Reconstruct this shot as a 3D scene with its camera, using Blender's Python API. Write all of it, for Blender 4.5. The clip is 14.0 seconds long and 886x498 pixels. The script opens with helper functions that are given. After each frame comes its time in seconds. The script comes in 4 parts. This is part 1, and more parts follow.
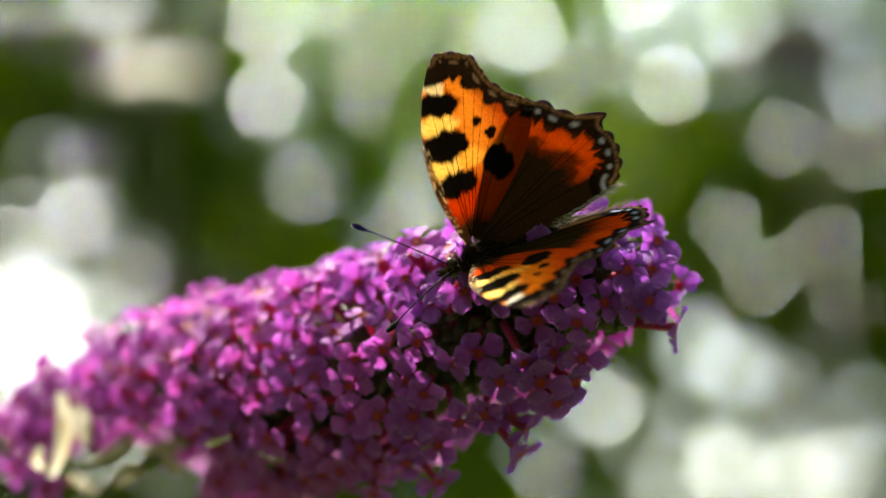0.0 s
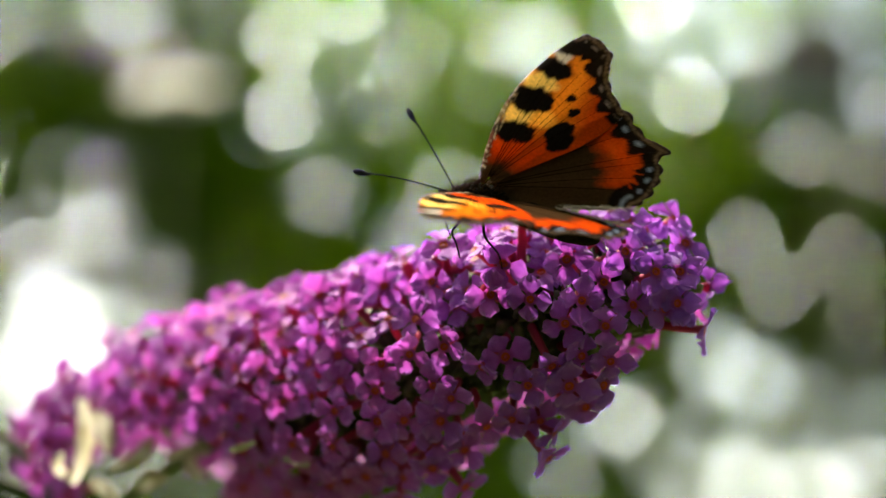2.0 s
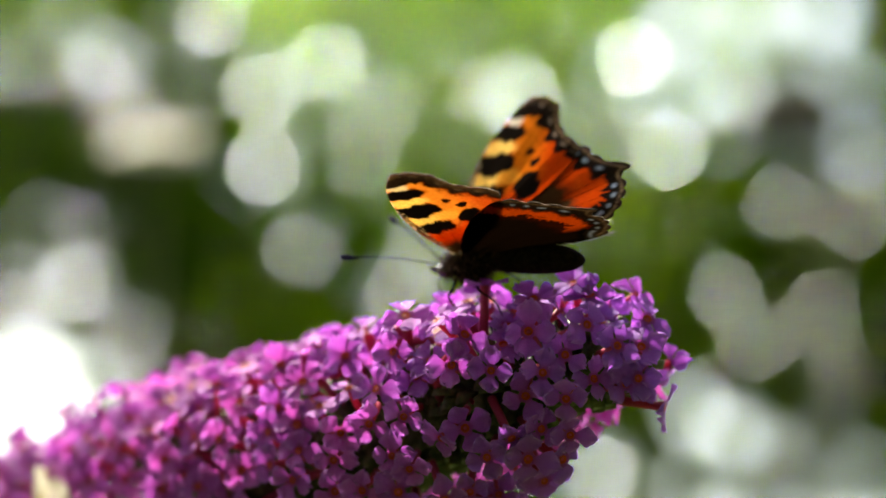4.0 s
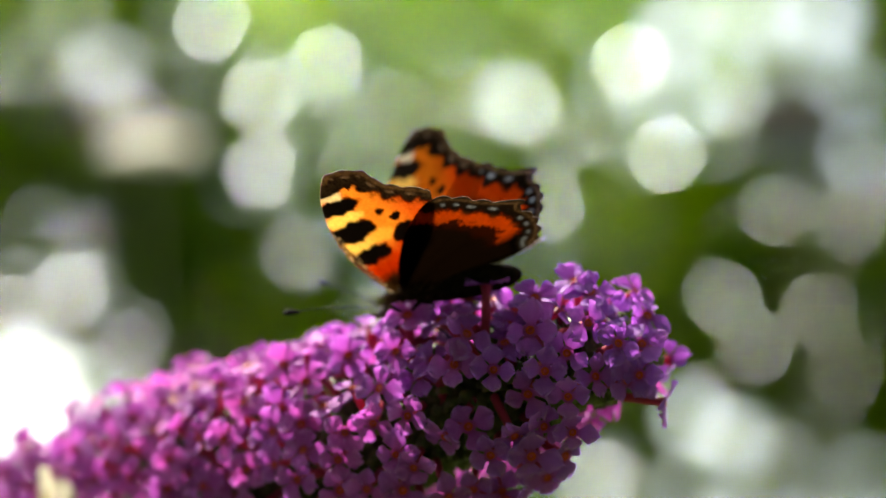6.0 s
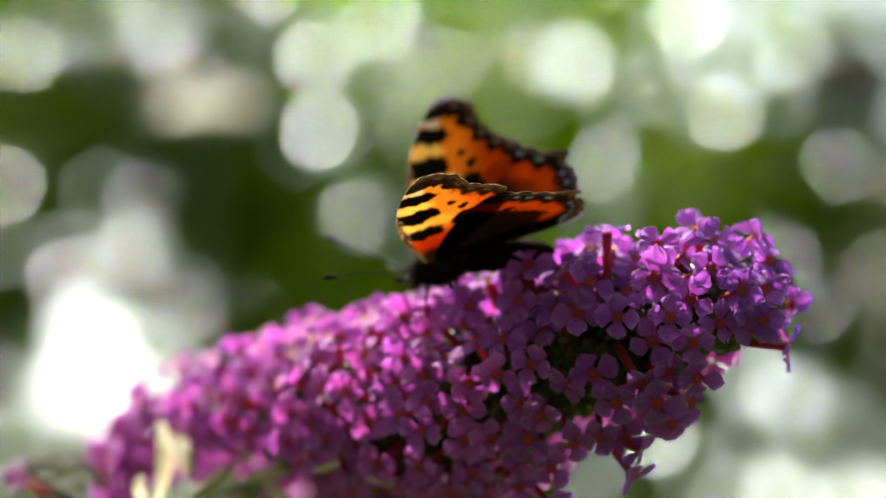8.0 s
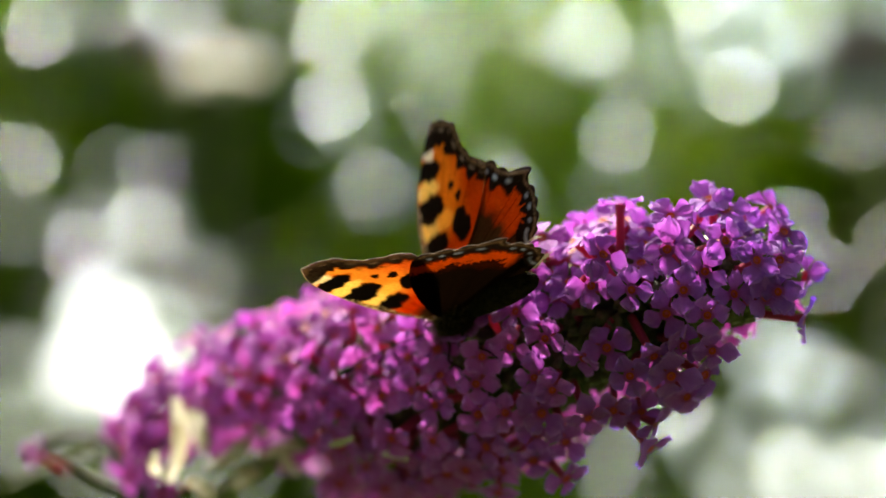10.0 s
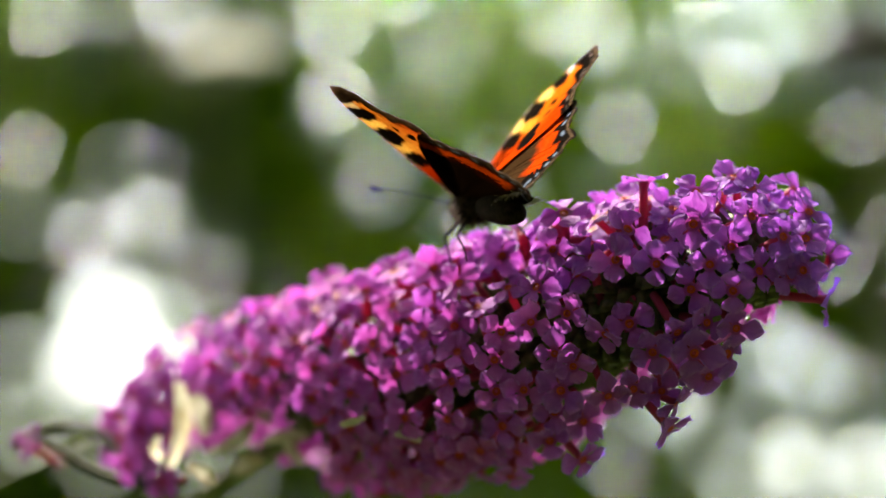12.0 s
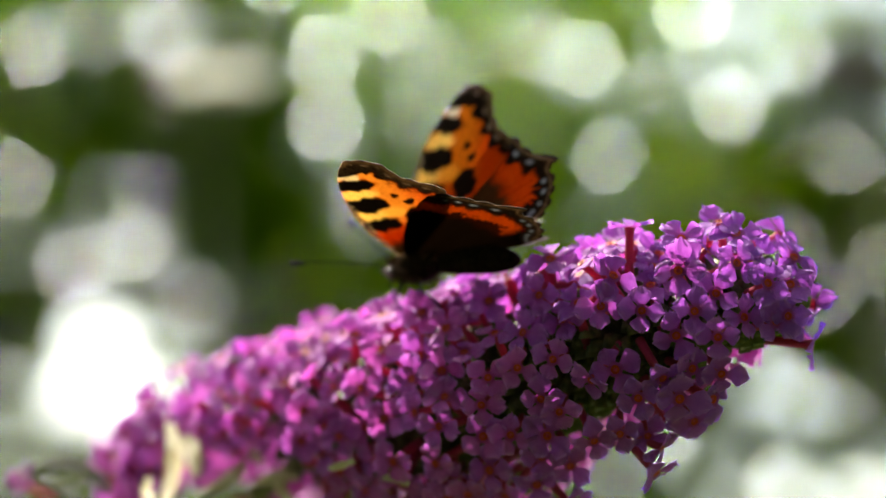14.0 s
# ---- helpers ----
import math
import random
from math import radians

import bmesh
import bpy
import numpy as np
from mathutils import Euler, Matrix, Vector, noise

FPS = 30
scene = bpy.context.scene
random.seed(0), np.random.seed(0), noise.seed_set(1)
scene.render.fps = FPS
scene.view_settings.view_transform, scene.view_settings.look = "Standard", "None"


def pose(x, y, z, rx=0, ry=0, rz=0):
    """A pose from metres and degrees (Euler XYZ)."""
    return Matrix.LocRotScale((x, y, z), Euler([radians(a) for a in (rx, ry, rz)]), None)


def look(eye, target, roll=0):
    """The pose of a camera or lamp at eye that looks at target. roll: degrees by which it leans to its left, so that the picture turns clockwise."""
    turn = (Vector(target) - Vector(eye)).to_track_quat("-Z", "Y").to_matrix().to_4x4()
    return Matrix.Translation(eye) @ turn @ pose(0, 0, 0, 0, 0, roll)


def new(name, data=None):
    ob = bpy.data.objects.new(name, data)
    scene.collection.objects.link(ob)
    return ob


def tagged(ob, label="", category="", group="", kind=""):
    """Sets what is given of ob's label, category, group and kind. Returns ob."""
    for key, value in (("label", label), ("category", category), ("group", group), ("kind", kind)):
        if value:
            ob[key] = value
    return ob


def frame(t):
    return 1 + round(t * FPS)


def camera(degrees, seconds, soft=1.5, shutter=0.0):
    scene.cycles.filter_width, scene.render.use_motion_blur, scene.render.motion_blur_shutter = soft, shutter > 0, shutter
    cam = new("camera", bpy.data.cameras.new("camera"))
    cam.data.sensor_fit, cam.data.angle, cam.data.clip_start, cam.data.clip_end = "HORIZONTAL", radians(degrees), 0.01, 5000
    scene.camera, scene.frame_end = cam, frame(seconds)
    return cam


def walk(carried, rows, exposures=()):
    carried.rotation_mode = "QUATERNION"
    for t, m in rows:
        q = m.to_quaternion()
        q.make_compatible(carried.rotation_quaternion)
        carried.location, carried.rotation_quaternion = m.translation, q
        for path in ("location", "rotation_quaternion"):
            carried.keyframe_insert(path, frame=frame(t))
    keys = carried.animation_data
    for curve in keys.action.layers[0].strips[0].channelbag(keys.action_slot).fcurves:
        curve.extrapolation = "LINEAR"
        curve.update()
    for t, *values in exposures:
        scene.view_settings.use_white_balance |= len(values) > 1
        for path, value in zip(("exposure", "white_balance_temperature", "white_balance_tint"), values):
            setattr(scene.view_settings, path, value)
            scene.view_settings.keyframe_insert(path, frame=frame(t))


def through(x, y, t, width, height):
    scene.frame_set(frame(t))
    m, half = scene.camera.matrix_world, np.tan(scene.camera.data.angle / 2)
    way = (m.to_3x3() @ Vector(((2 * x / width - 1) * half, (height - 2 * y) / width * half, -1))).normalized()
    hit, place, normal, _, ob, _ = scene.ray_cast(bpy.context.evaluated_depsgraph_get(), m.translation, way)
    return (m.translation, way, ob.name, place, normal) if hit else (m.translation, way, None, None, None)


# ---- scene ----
MM = 0.001

# ---- camera ----
EXPOSURE, KELVIN, TINT = 2.5, 7350, 0
cam = camera(20.0, 14.0, soft=1.5)
cam.data.dof.use_dof = True
cam.data.dof.focus_distance = 0.2950
cam.data.dof.aperture_fstop = 9.1
cam.data.dof.aperture_blades = 0
walk(cam, [
    (0, pose(0.00000, -0.29740, 1.42585, 103.634, 0, -0.229)), (0.5, pose(0.00000, -0.29740, 1.42585, 103.231, 0, 0.022)),
    (1, pose(0.00000, -0.29740, 1.42585, 103.469, 0, -0.177)), (1.5, pose(0.00000, -0.29740, 1.42585, 104.000, 0, 0.000)),
    (2, pose(0.00000, -0.29740, 1.42585, 103.902, 0, 0.173)), (2.5, pose(0.00000, -0.29740, 1.42585, 103.846, 0, 0.440)),
    (3, pose(0.00000, -0.29740, 1.42585, 104.377, 0, 0.149)), (3.5, pose(0.00000, -0.29740, 1.42585, 104.766, 0, -0.170)),
    (4, pose(0.00000, -0.29740, 1.42585, 105.123, 0, -0.302)), (4.2, pose(0.00000, -0.29740, 1.42585, 105.224, 0, -0.382)),
    (6.3, pose(0.00000, -0.29740, 1.42585, 105.226, 0, -0.315)), (6.5, pose(0.00000, -0.29740, 1.42585, 105.162, 0, 0.166)),
    (7, pose(0.00000, -0.29740, 1.42585, 104.795, 0, 0.391)), (7.5, pose(0.00000, -0.29740, 1.42585, 104.662, 0, 0.658)),
    (8, pose(0.00000, -0.29740, 1.42485, 104.349, 0, 1.016)), (8.5, pose(0.00000, -0.29740, 1.42285, 104.138, 0, 1.389)),
    (8.7, pose(0.00000, -0.29740, 1.42185, 104.029, 0, 1.296)), (10.8, pose(0.00000, -0.29740, 1.40785, 104.175, 0, 1.507)),
    (11, pose(0.00000, -0.29740, 1.40585, 104.277, 0, 1.655)), (11.5, pose(0.00000, -0.29740, 1.40385, 104.454, 0, 1.725)),
    (12, pose(0.00000, -0.29740, 1.40585, 104.140, 0, 1.401)), (12.5, pose(0.00000, -0.29740, 1.40585, 104.110, 0, 1.294)),
    (13, pose(0.00000, -0.29740, 1.40685, 104.229, 0, 1.295)), (13.5, pose(0.00000, -0.29740, 1.40685, 104.574, 0, 1.257)),
    (14, pose(0.00000, -0.29740, 1.40585, 104.812, 0, 1.166)),
], exposures=[(0.0, EXPOSURE, KELVIN, TINT), (14.0, EXPOSURE, KELVIN, TINT)])

# ---- sky and sun ----
SUN_UP, SUN_TURN = 53.0, -41.0      # elevation; azimuth from +y towards +x
world = bpy.data.worlds.new("sky")
scene.world = world
world.use_nodes = True
sky = world.node_tree.nodes.new("ShaderNodeTexSky")
sky.sky_type, sky.sun_disc = "NISHITA", False
sky.sun_elevation, sky.sun_rotation = radians(SUN_UP), radians(SUN_TURN)
sky.dust_density, sky.air_density, sky.ozone_density = 6.0, 1.0, 1.0
backg = world.node_tree.nodes["Background"]
backg.inputs["Strength"].default_value = 0.145
world.node_tree.links.new(sky.outputs["Color"], backg.inputs["Color"])

sun = new("sun", bpy.data.lights.new("sun", "SUN"))
sun.data.energy, sun.data.angle, sun.data.color = 3.6, radians(1.8), (1.0, 0.97, 0.92)
to_sun = Vector((math.sin(radians(SUN_TURN)) * math.cos(radians(SUN_UP)),
                 math.cos(radians(SUN_TURN)) * math.cos(radians(SUN_UP)), math.sin(radians(SUN_UP))))
sun.matrix_basis = look(to_sun * 30, (0, 0, 0))


# ---- materials ----
def shader(name):
    m = bpy.data.materials.new(name)
    m.use_nodes = True
    nt = m.node_tree
    for n in list(nt.nodes):
        nt.nodes.remove(n)
    return m, nt, nt.nodes.new("ShaderNodeOutputMaterial")


def node(nt, kind, inputs=(), **props):
    n = nt.nodes.new(kind)
    for k, v in props.items():
        setattr(n, k, v)
    for k, v in dict(inputs).items():
        if isinstance(v, bpy.types.NodeSocket):
            nt.links.new(v, n.inputs[k])
        else:
            n.inputs[k].default_value = v
    return n


def rgb(c):
    return (c[0], c[1], c[2], 1.0)


def mixed(nt, fac, a, b, blend="MIX"):
    n = node(nt, "ShaderNodeMix", data_type="RGBA", blend_type=blend)
    for slot, v in ((0, fac), (6, a), (7, b)):
        if isinstance(v, bpy.types.NodeSocket):
            nt.links.new(v, n.inputs[slot])
        else:
            n.inputs[slot].default_value = v
    return n.outputs[2]


def noise_fac(nt, scale, detail=3.0, lo=0.35, hi=0.65, coords="Object"):
    tc = node(nt, "ShaderNodeTexCoord")
    nz = node(nt, "ShaderNodeTexNoise", {"Vector": tc.outputs[coords], "Scale": scale, "Detail": detail})
    r = node(nt, "ShaderNodeMapRange", {"Value": nz.outputs["Fac"], "From Min": lo, "From Max": hi})
    return r.outputs["Result"]


def thin_material(name, color_of, through=0.5, rough=0.5, gloss=0.25, bump=None, glow_tint=(1, 1, 1), glow_of=None, sheen=(1, 1, 1, 1)):
    """A thin leafy sheet: part of the light is reflected, part shines through."""
    m, nt, out = shader(name)
    c = color_of(nt)
    p = node(nt, "ShaderNodeBsdfPrincipled", {"Base Color": c, "Roughness": rough, "Specular IOR Level": gloss, "Specular Tint": sheen})
    tint = mixed(nt, 1.0, glow_of(nt) if glow_of else c, rgb(glow_tint), "MULTIPLY")
    t = node(nt, "ShaderNodeBsdfTranslucent", {"Color": tint})
    if bump:
        f = noise_fac(nt, bump[0], 4.0, 0.0, 1.0)
        bn = node(nt, "ShaderNodeBump", {"Height": f, "Strength": bump[1], "Distance": bump[2]})
        nt.links.new(bn.outputs["Normal"], p.inputs["Normal"])
    mx = node(nt, "ShaderNodeMixShader", {0: through, 1: p.outputs[0], 2: t.outputs[0]})
    nt.links.new(mx.outputs[0], out.inputs["Surface"])
    return m


def solid_material(name, dark, light, scale, rough=0.7, gloss=0.3, bump=0.0, dist=0.0002, detail=5.0):
    m, nt, out = shader(name)
    f = noise_fac(nt, scale, detail)
    c = mixed(nt, f, rgb(dark), rgb(light))
    p = node(nt, "ShaderNodeBsdfPrincipled", {"Base Color": c, "Roughness": rough, "Specular IOR Level": gloss})
    if bump:
        f2 = noise_fac(nt, scale * 3, 5.0, 0.0, 1.0)
        bn = node(nt, "ShaderNodeBump", {"Height": f2, "Strength": bump, "Distance": dist})
        nt.links.new(bn.outputs["Normal"], p.inputs["Normal"])
    nt.links.new(p.outputs[0], out.inputs["Surface"])
    return m


def petal_color(nt):
    info = node(nt, "ShaderNodeObjectInfo")
    age = node(nt, "ShaderNodeSeparateColor", {0: info.outputs["Color"]})
    fresh = mixed(nt, info.outputs["Random"], rgb((0.145, 0.030, 0.36)), rgb((0.22, 0.034, 0.35)))
    old = mixed(nt, info.outputs["Random"], rgb((0.25, 0.032, 0.30)), rgb((0.36, 0.042, 0.29)))
    a = mixed(nt, age.outputs[0], fresh, old)
    f = noise_fac(nt, 700, 4.0, 0.42, 0.80)
    b = mixed(nt, f, a, rgb((0.40, 0.15, 0.56)))
    at = node(nt, "ShaderNodeAttribute", attribute_name="rim")
    c = mixed(nt, at.outputs["Fac"], b, rgb((0.46, 0.22, 0.68)))
    base = node(nt, "ShaderNodeAttribute", attribute_name="heart")
    return mixed(nt, base.outputs["Fac"], c, rgb((0.22, 0.018, 0.10)))


petal = thin_material("petal", petal_color, 0.36, 0.6, 0.10, (1500, 0.35, 0.0002), (1.16, 0.82, 1.0))
throat = thin_material("throat", lambda nt: mixed(nt, noise_fac(nt, 1800), rgb((0.20, 0.008, 0.006)), rgb((0.48, 0.036, 0.006))), 0.1, 0.6)
tube_skin = thin_material("corolla_tube", lambda nt: mixed(nt, noise_fac(nt, 600), rgb((0.36, 0.025, 0.055)), rgb((0.44, 0.055, 0.15))), 0.5, 0.55)
spent = thin_material("spent_petal", lambda nt: mixed(nt, noise_fac(nt, 350), rgb((0.30, 0.25, 0.16)), rgb((0.56, 0.52, 0.45))), 0.45, 0.7, 0.2)
stem_skin = solid_material("stem_skin", (0.05, 0.06, 0.02), (0.16, 0.17, 0.07), 500, 0.7, 0.3, 0.3)
twig_skin = solid_material("twig_skin", (0.012, 0.011, 0.007), (0.045, 0.038, 0.02), 600, 0.8)
green_bud = solid_material("green_bud", (0.03, 0.035, 0.012), (0.10, 0.09, 0.03), 700, 0.6, 0.3, 0.3)
bark = solid_material("bark", (0.05, 0.035, 0.022), (0.16, 0.12, 0.08), 40, 0.85, 0.2, 0.6, 0.004)
soil = solid_material("lawn_soil", (0.03, 0.05, 0.012), (0.08, 0.11, 0.03), 6, 0.9, 0.1, 0.5, 0.02)
black_shell = solid_material("black_chitin", (0.006, 0.005, 0.004), (0.013, 0.010, 0.007), 3000, 0.75, 0.03, 0.2, 0.0001)
body_fur = solid_material("body_fur", (0.004, 0.003, 0.002), (0.014, 0.008, 0.005), 1600, 0.95, 0.02, 0.4, 0.0003)
hair_skin = solid_material("hair", (0.012, 0.006, 0.003), (0.10, 0.05, 0.018), 2500, 0.8, 0.1)
pale_hair = solid_material("pale_hair", (0.25, 0.19, 0.13), (0.55, 0.47, 0.38), 2500, 0.7, 0.3)
club_tip = solid_material("club_tip", (0.35, 0.28, 0.12), (0.5, 0.42, 0.2), 3000, 0.6)
eye_skin = solid_material("eye_skin", (0.02, 0.012, 0.01), (0.05, 0.03, 0.02), 4000, 0.25, 0.6)


def wing_color(nt):
    at = node(nt, "ShaderNodeAttribute", attribute_name="scales")
    tc = node(nt, "ShaderNodeTexCoord")
    nz = node(nt, "ShaderNodeTexNoise", {"Vector": tc.outputs["Object"], "Scale": 3000.0, "Detail": 5.0})
    r = node(nt, "ShaderNodeMapRange", {"Value": nz.outputs["Fac"], "From Min": 0.3, "From Max": 0.7, "To Min": 0.72, "To Max": 1.14})
    return mixed(nt, 1.0, at.outputs["Color"], r.outputs["Result"], "MULTIPLY")


def under_color(nt):
    """The darker, browner scales of the lower side."""
    return mixed(nt, 1.0, wing_color(nt), rgb((0.26, 0.25, 0.28)), "MULTIPLY")


def upper_glow(nt):
    """The upper scales, too, look paler against the light."""
    return node(nt, "ShaderNodeGamma", {"Color": wing_color(nt), "Gamma": 0.62}).outputs[0]


def under_glow(nt):
    """What the lower scales let through: paler than what they reflect."""
    return node(nt, "ShaderNodeGamma", {"Color": wing_color(nt), "Gamma": 0.62}).outputs[0]


wing_skin = thin_material("wing_scales", wing_color, 0.36, 0.7, 0.0, (5000, 0.3, 0.0001), (1, 1, 1), upper_glow)
wing_under = thin_material("wing_underside", under_color, 0.62, 0.7, 0.0, (5000, 0.3, 0.0001), (0.92, 0.78, 0.50), under_glow)
vein_skin = solid_material("wing_vein", (0.008, 0.005, 0.003), (0.02, 0.010, 0.004), 3000, 0.9, 0.0)


def leaf_material(name, a, b, c):
    def col(nt):
        geo = node(nt, "ShaderNodeNewGeometry")
        k = mixed(nt, geo.outputs["Random Per Island"], rgb(a), rgb(b))
        return mixed(nt, noise_fac(nt, 4.0, 2.0, 0.50, 0.66), k, rgb(c))
    return thin_material(name, col, 0.7, 0.65, 0.02, None, (1.0, 1.0, 0.22))


leaf_fresh = leaf_material("leaf_fresh", (0.06, 0.13, 0.004), (0.17, 0.27, 0.006), (0.30, 0.40, 0.004))
leaf_dark = leaf_material("leaf_dark", (0.03, 0.075, 0.010), (0.10, 0.16, 0.010), (0.006, 0.026, 0.014))
leaf_mid = leaf_material("leaf_mid", (0.05, 0.11, 0.004), (0.14, 0.22, 0.005), (0.20, 0.29, 0.004))
dried = solid_material("dried_petals", (0.012, 0.008, 0.010), (0.04, 0.026, 0.028), 300, 0.9)
pale_petal = thin_material("pale_petal", lambda nt: mixed(nt, noise_fac(nt, 60), rgb((0.92, 0.89, 0.84)), rgb((0.96, 0.95, 0.93))), 0.62, 0.6)


# ---- helpers for building ----
def mesh_of(name, verts, faces, material, smooth=True):
    me = bpy.data.meshes.new(name)
    me.from_pydata([tuple(v) for v in verts], [], [tuple(f) for f in faces])
    me.materials.append(material)
    if smooth:
        me.polygons.foreach_set("use_smooth", [True] * len(me.polygons))
    me.update()
    return me


def part(name, me, parent, label=""):
    ob = new(name, me)
    ob.parent = parent
    return tagged(ob, label)


def tube_mesh(name, path, radii, material, sides=8, cap=True):
    """A round rod of changing thickness along a path."""
    path = [Vector(p) for p in path]
    verts, faces = [], []
    for i, p in enumerate(path):
        d = (path[min(i + 1, len(path) - 1)] - path[max(i - 1, 0)]).normalized()
        a = d.orthogonal().normalized() if i == 0 else (a - d * a.dot(d)).normalized()
        b = d.cross(a)
        for k in range(sides):
            w = 2 * math.pi * k / sides
            verts.append(p + (a * math.cos(w) + b * math.sin(w)) * radii[i])
    for i in range(len(path) - 1):
        for k in range(sides):
            n = (k + 1) % sides
            faces.append((i * sides + k, i * sides + n, (i + 1) * sides + n, (i + 1) * sides + k))
    if cap:
        faces.append(tuple(range(sides))[::-1])
        faces.append(tuple(range((len(path) - 1) * sides, len(path) * sides)))
    return mesh_of(name, verts, faces, material)


def curve_points(points, steps):
    """A smooth line through control points."""
    pts = [Vector(p) for p in points]
    out = []
    for i in range(len(pts) - 1):
        p0, p1, p2, p3 = pts[max(i - 1, 0)], pts[i], pts[i + 1], pts[min(i + 2, len(pts) - 1)]
        for s in range(steps):
            t = s / steps
            out.append(0.5 * ((2 * p1) + (p2 - p0) * t + (2 * p0 - 5 * p1 + 4 * p2 - p3) * t * t + (3 * p1 - p0 - 3 * p2 + p3) * t ** 3))
    out.append(pts[-1])
    return out


# ---- ground ----
ground_mesh = mesh_of("ground", [(-900, -900, 0), (900, -900, 0), (900, 900, 0), (-900, 900, 0)], [(0, 1, 2, 3)], soil)
tagged(new("ground", ground_mesh), "green lawn with dark soil showing through", "ground", kind="structure")


# ---- leafy shrubs behind the flower, and unseen ones added to block sky light ----
EYE = Vector((0.0000, -0.2974, 1.4259))


def openings():
    """Openings through the leaves towards the sky: degrees across, degrees up, radius in degrees."""
    upper = [
        (-7.69, 19.20, 0.580), (-9.37, 19.26, 0.292), (-6.28, 18.81, 0.261), (-3.83, 18.81, 0.369), (-3.76, 17.00, 0.369), (-2.09, 19.26, 0.369), (-0.86, 18.42, 0.244), (-1.89, 17.39, 0.292),
    (2.04, 18.55, 0.380), (2.81, 18.55, 0.277), (4.49, 19.07, 0.451), (5.39, 17.39, 0.369), (6.23, 18.55, 0.451), (8.16, 19.20, 0.392), (9.32, 19.20, 0.413), (8.68, 18.81, 0.369),
    (9.19, 17.78, 0.320), (9.96, 18.55, 0.451), (10.09, 17.26, 0.369), (1.20, 19.20, 0.261), (-10.70, 18.94, 0.320), (7.52, 18.16, 0.292), (0.17, 19.07, 0.226), (3.13, 17.65, 0.320),
    (4.04, 17.91, 0.320), (7.26, 18.81, 0.392), (6.87, 17.52, 0.292), (1.07, 17.65, 0.292), (-2.67, 18.16, 0.292), (8.80, 16.88, 0.261), (-4.99, 18.94, 0.292), (5.32, 18.81, 0.369),
    (-8.60, 20.36, 0.345), (-6.02, 20.10, 0.292), (-3.70, 20.29, 0.345), (-1.64, 20.23, 0.292), (0.43, 20.10, 0.320), (2.36, 20.29, 0.369), (4.04, 20.36, 0.369), (5.97, 20.10, 0.392),
    (7.90, 20.36, 0.392), (9.45, 20.29, 0.392),
    ]
    middle = [
        (-2.99, 15.20, 0.253), (-0.09, 15.07, 0.357), (7.97, 16.10, 0.196), (9.84, 15.72, 0.196), (6.68, 14.30, 0.179), (7.45, 12.88, 0.211), (8.93, 13.52, 0.211), (9.32, 11.98, 0.160),
    (2.62, 15.07, 0.299), (3.13, 15.72, 0.253), (-8.15, 14.17, 0.320), (-9.63, 14.04, 0.339), (-8.08, 15.59, 0.211), (-10.96, 15.59, 0.320), (-11.30, 14.17, 0.299), (-6.92, 13.14, 0.253),
    (-5.76, 13.01, 0.226), (-0.99, 14.17, 0.253), (3.78, 15.07, 0.253), (11.12, 15.46, 0.253), (10.74, 13.91, 0.253), (-9.11, 15.46, 0.226),
    ]
    lower = [
        (-9.11, 12.11, 0.967), (-7.82, 11.98, 0.451), (-9.63, 10.82, 0.709), (-8.47, 10.95, 0.709), (-7.31, 11.07, 0.451), (-6.66, 11.72, 0.320), (-5.89, 8.63, 0.402), (-7.31, 9.01, 0.369),
    (6.10, 11.33, 0.451), (7.00, 10.82, 0.451), (3.78, 10.04, 0.357), (6.87, 8.63, 0.645), (8.55, 8.50, 0.709), (9.96, 9.91, 0.320), (10.09, 8.50, 0.413), (2.36, 9.01, 0.254),
    (5.45, 8.63, 0.292), (-11.17, 11.07, 0.392), (-11.05, 9.53, 0.345), (-9.37, 8.75, 0.320), (5.32, 7.72, 0.345), (7.26, 7.08, 0.451), (9.19, 7.08, 0.451), (8.03, 10.30, 0.320),
    (9.19, 10.82, 0.292), (4.81, 9.14, 0.320), (5.97, 9.79, 0.345), (9.45, 9.27, 0.392),
    ]
    return [(a, b, (0.5 if a < 5 else 0.7 if b < 20 else 1.3) * r) for a, b, r in upper] + [(a, b, (0.66 if a < -6 else 0.5 if a < 4 else 0.05) * r) for a, b, r in middle] + [(a, b, (0.72 if a < 3 else 0.8) * r) for a, b, r in lower]


OPEN = np.array(openings())


def in_opening(p, half):
    d = p - np.array(EYE)
    far = np.linalg.norm(d[:, :2], axis=1)
    az, up = np.degrees(np.arctan2(d[:, 0], d[:, 1])), np.degrees(np.arctan2(d[:, 2], far))
    margin = np.degrees(half / np.linalg.norm(d, axis=1))
    off = np.hypot(az[:, None] - OPEN[None, :, 0], up[:, None] - OPEN[None, :, 1])
    return (off < OPEN[None, :, 2] + 0.32 * margin[:, None]).any(1) & (d[:, 1] > 0)


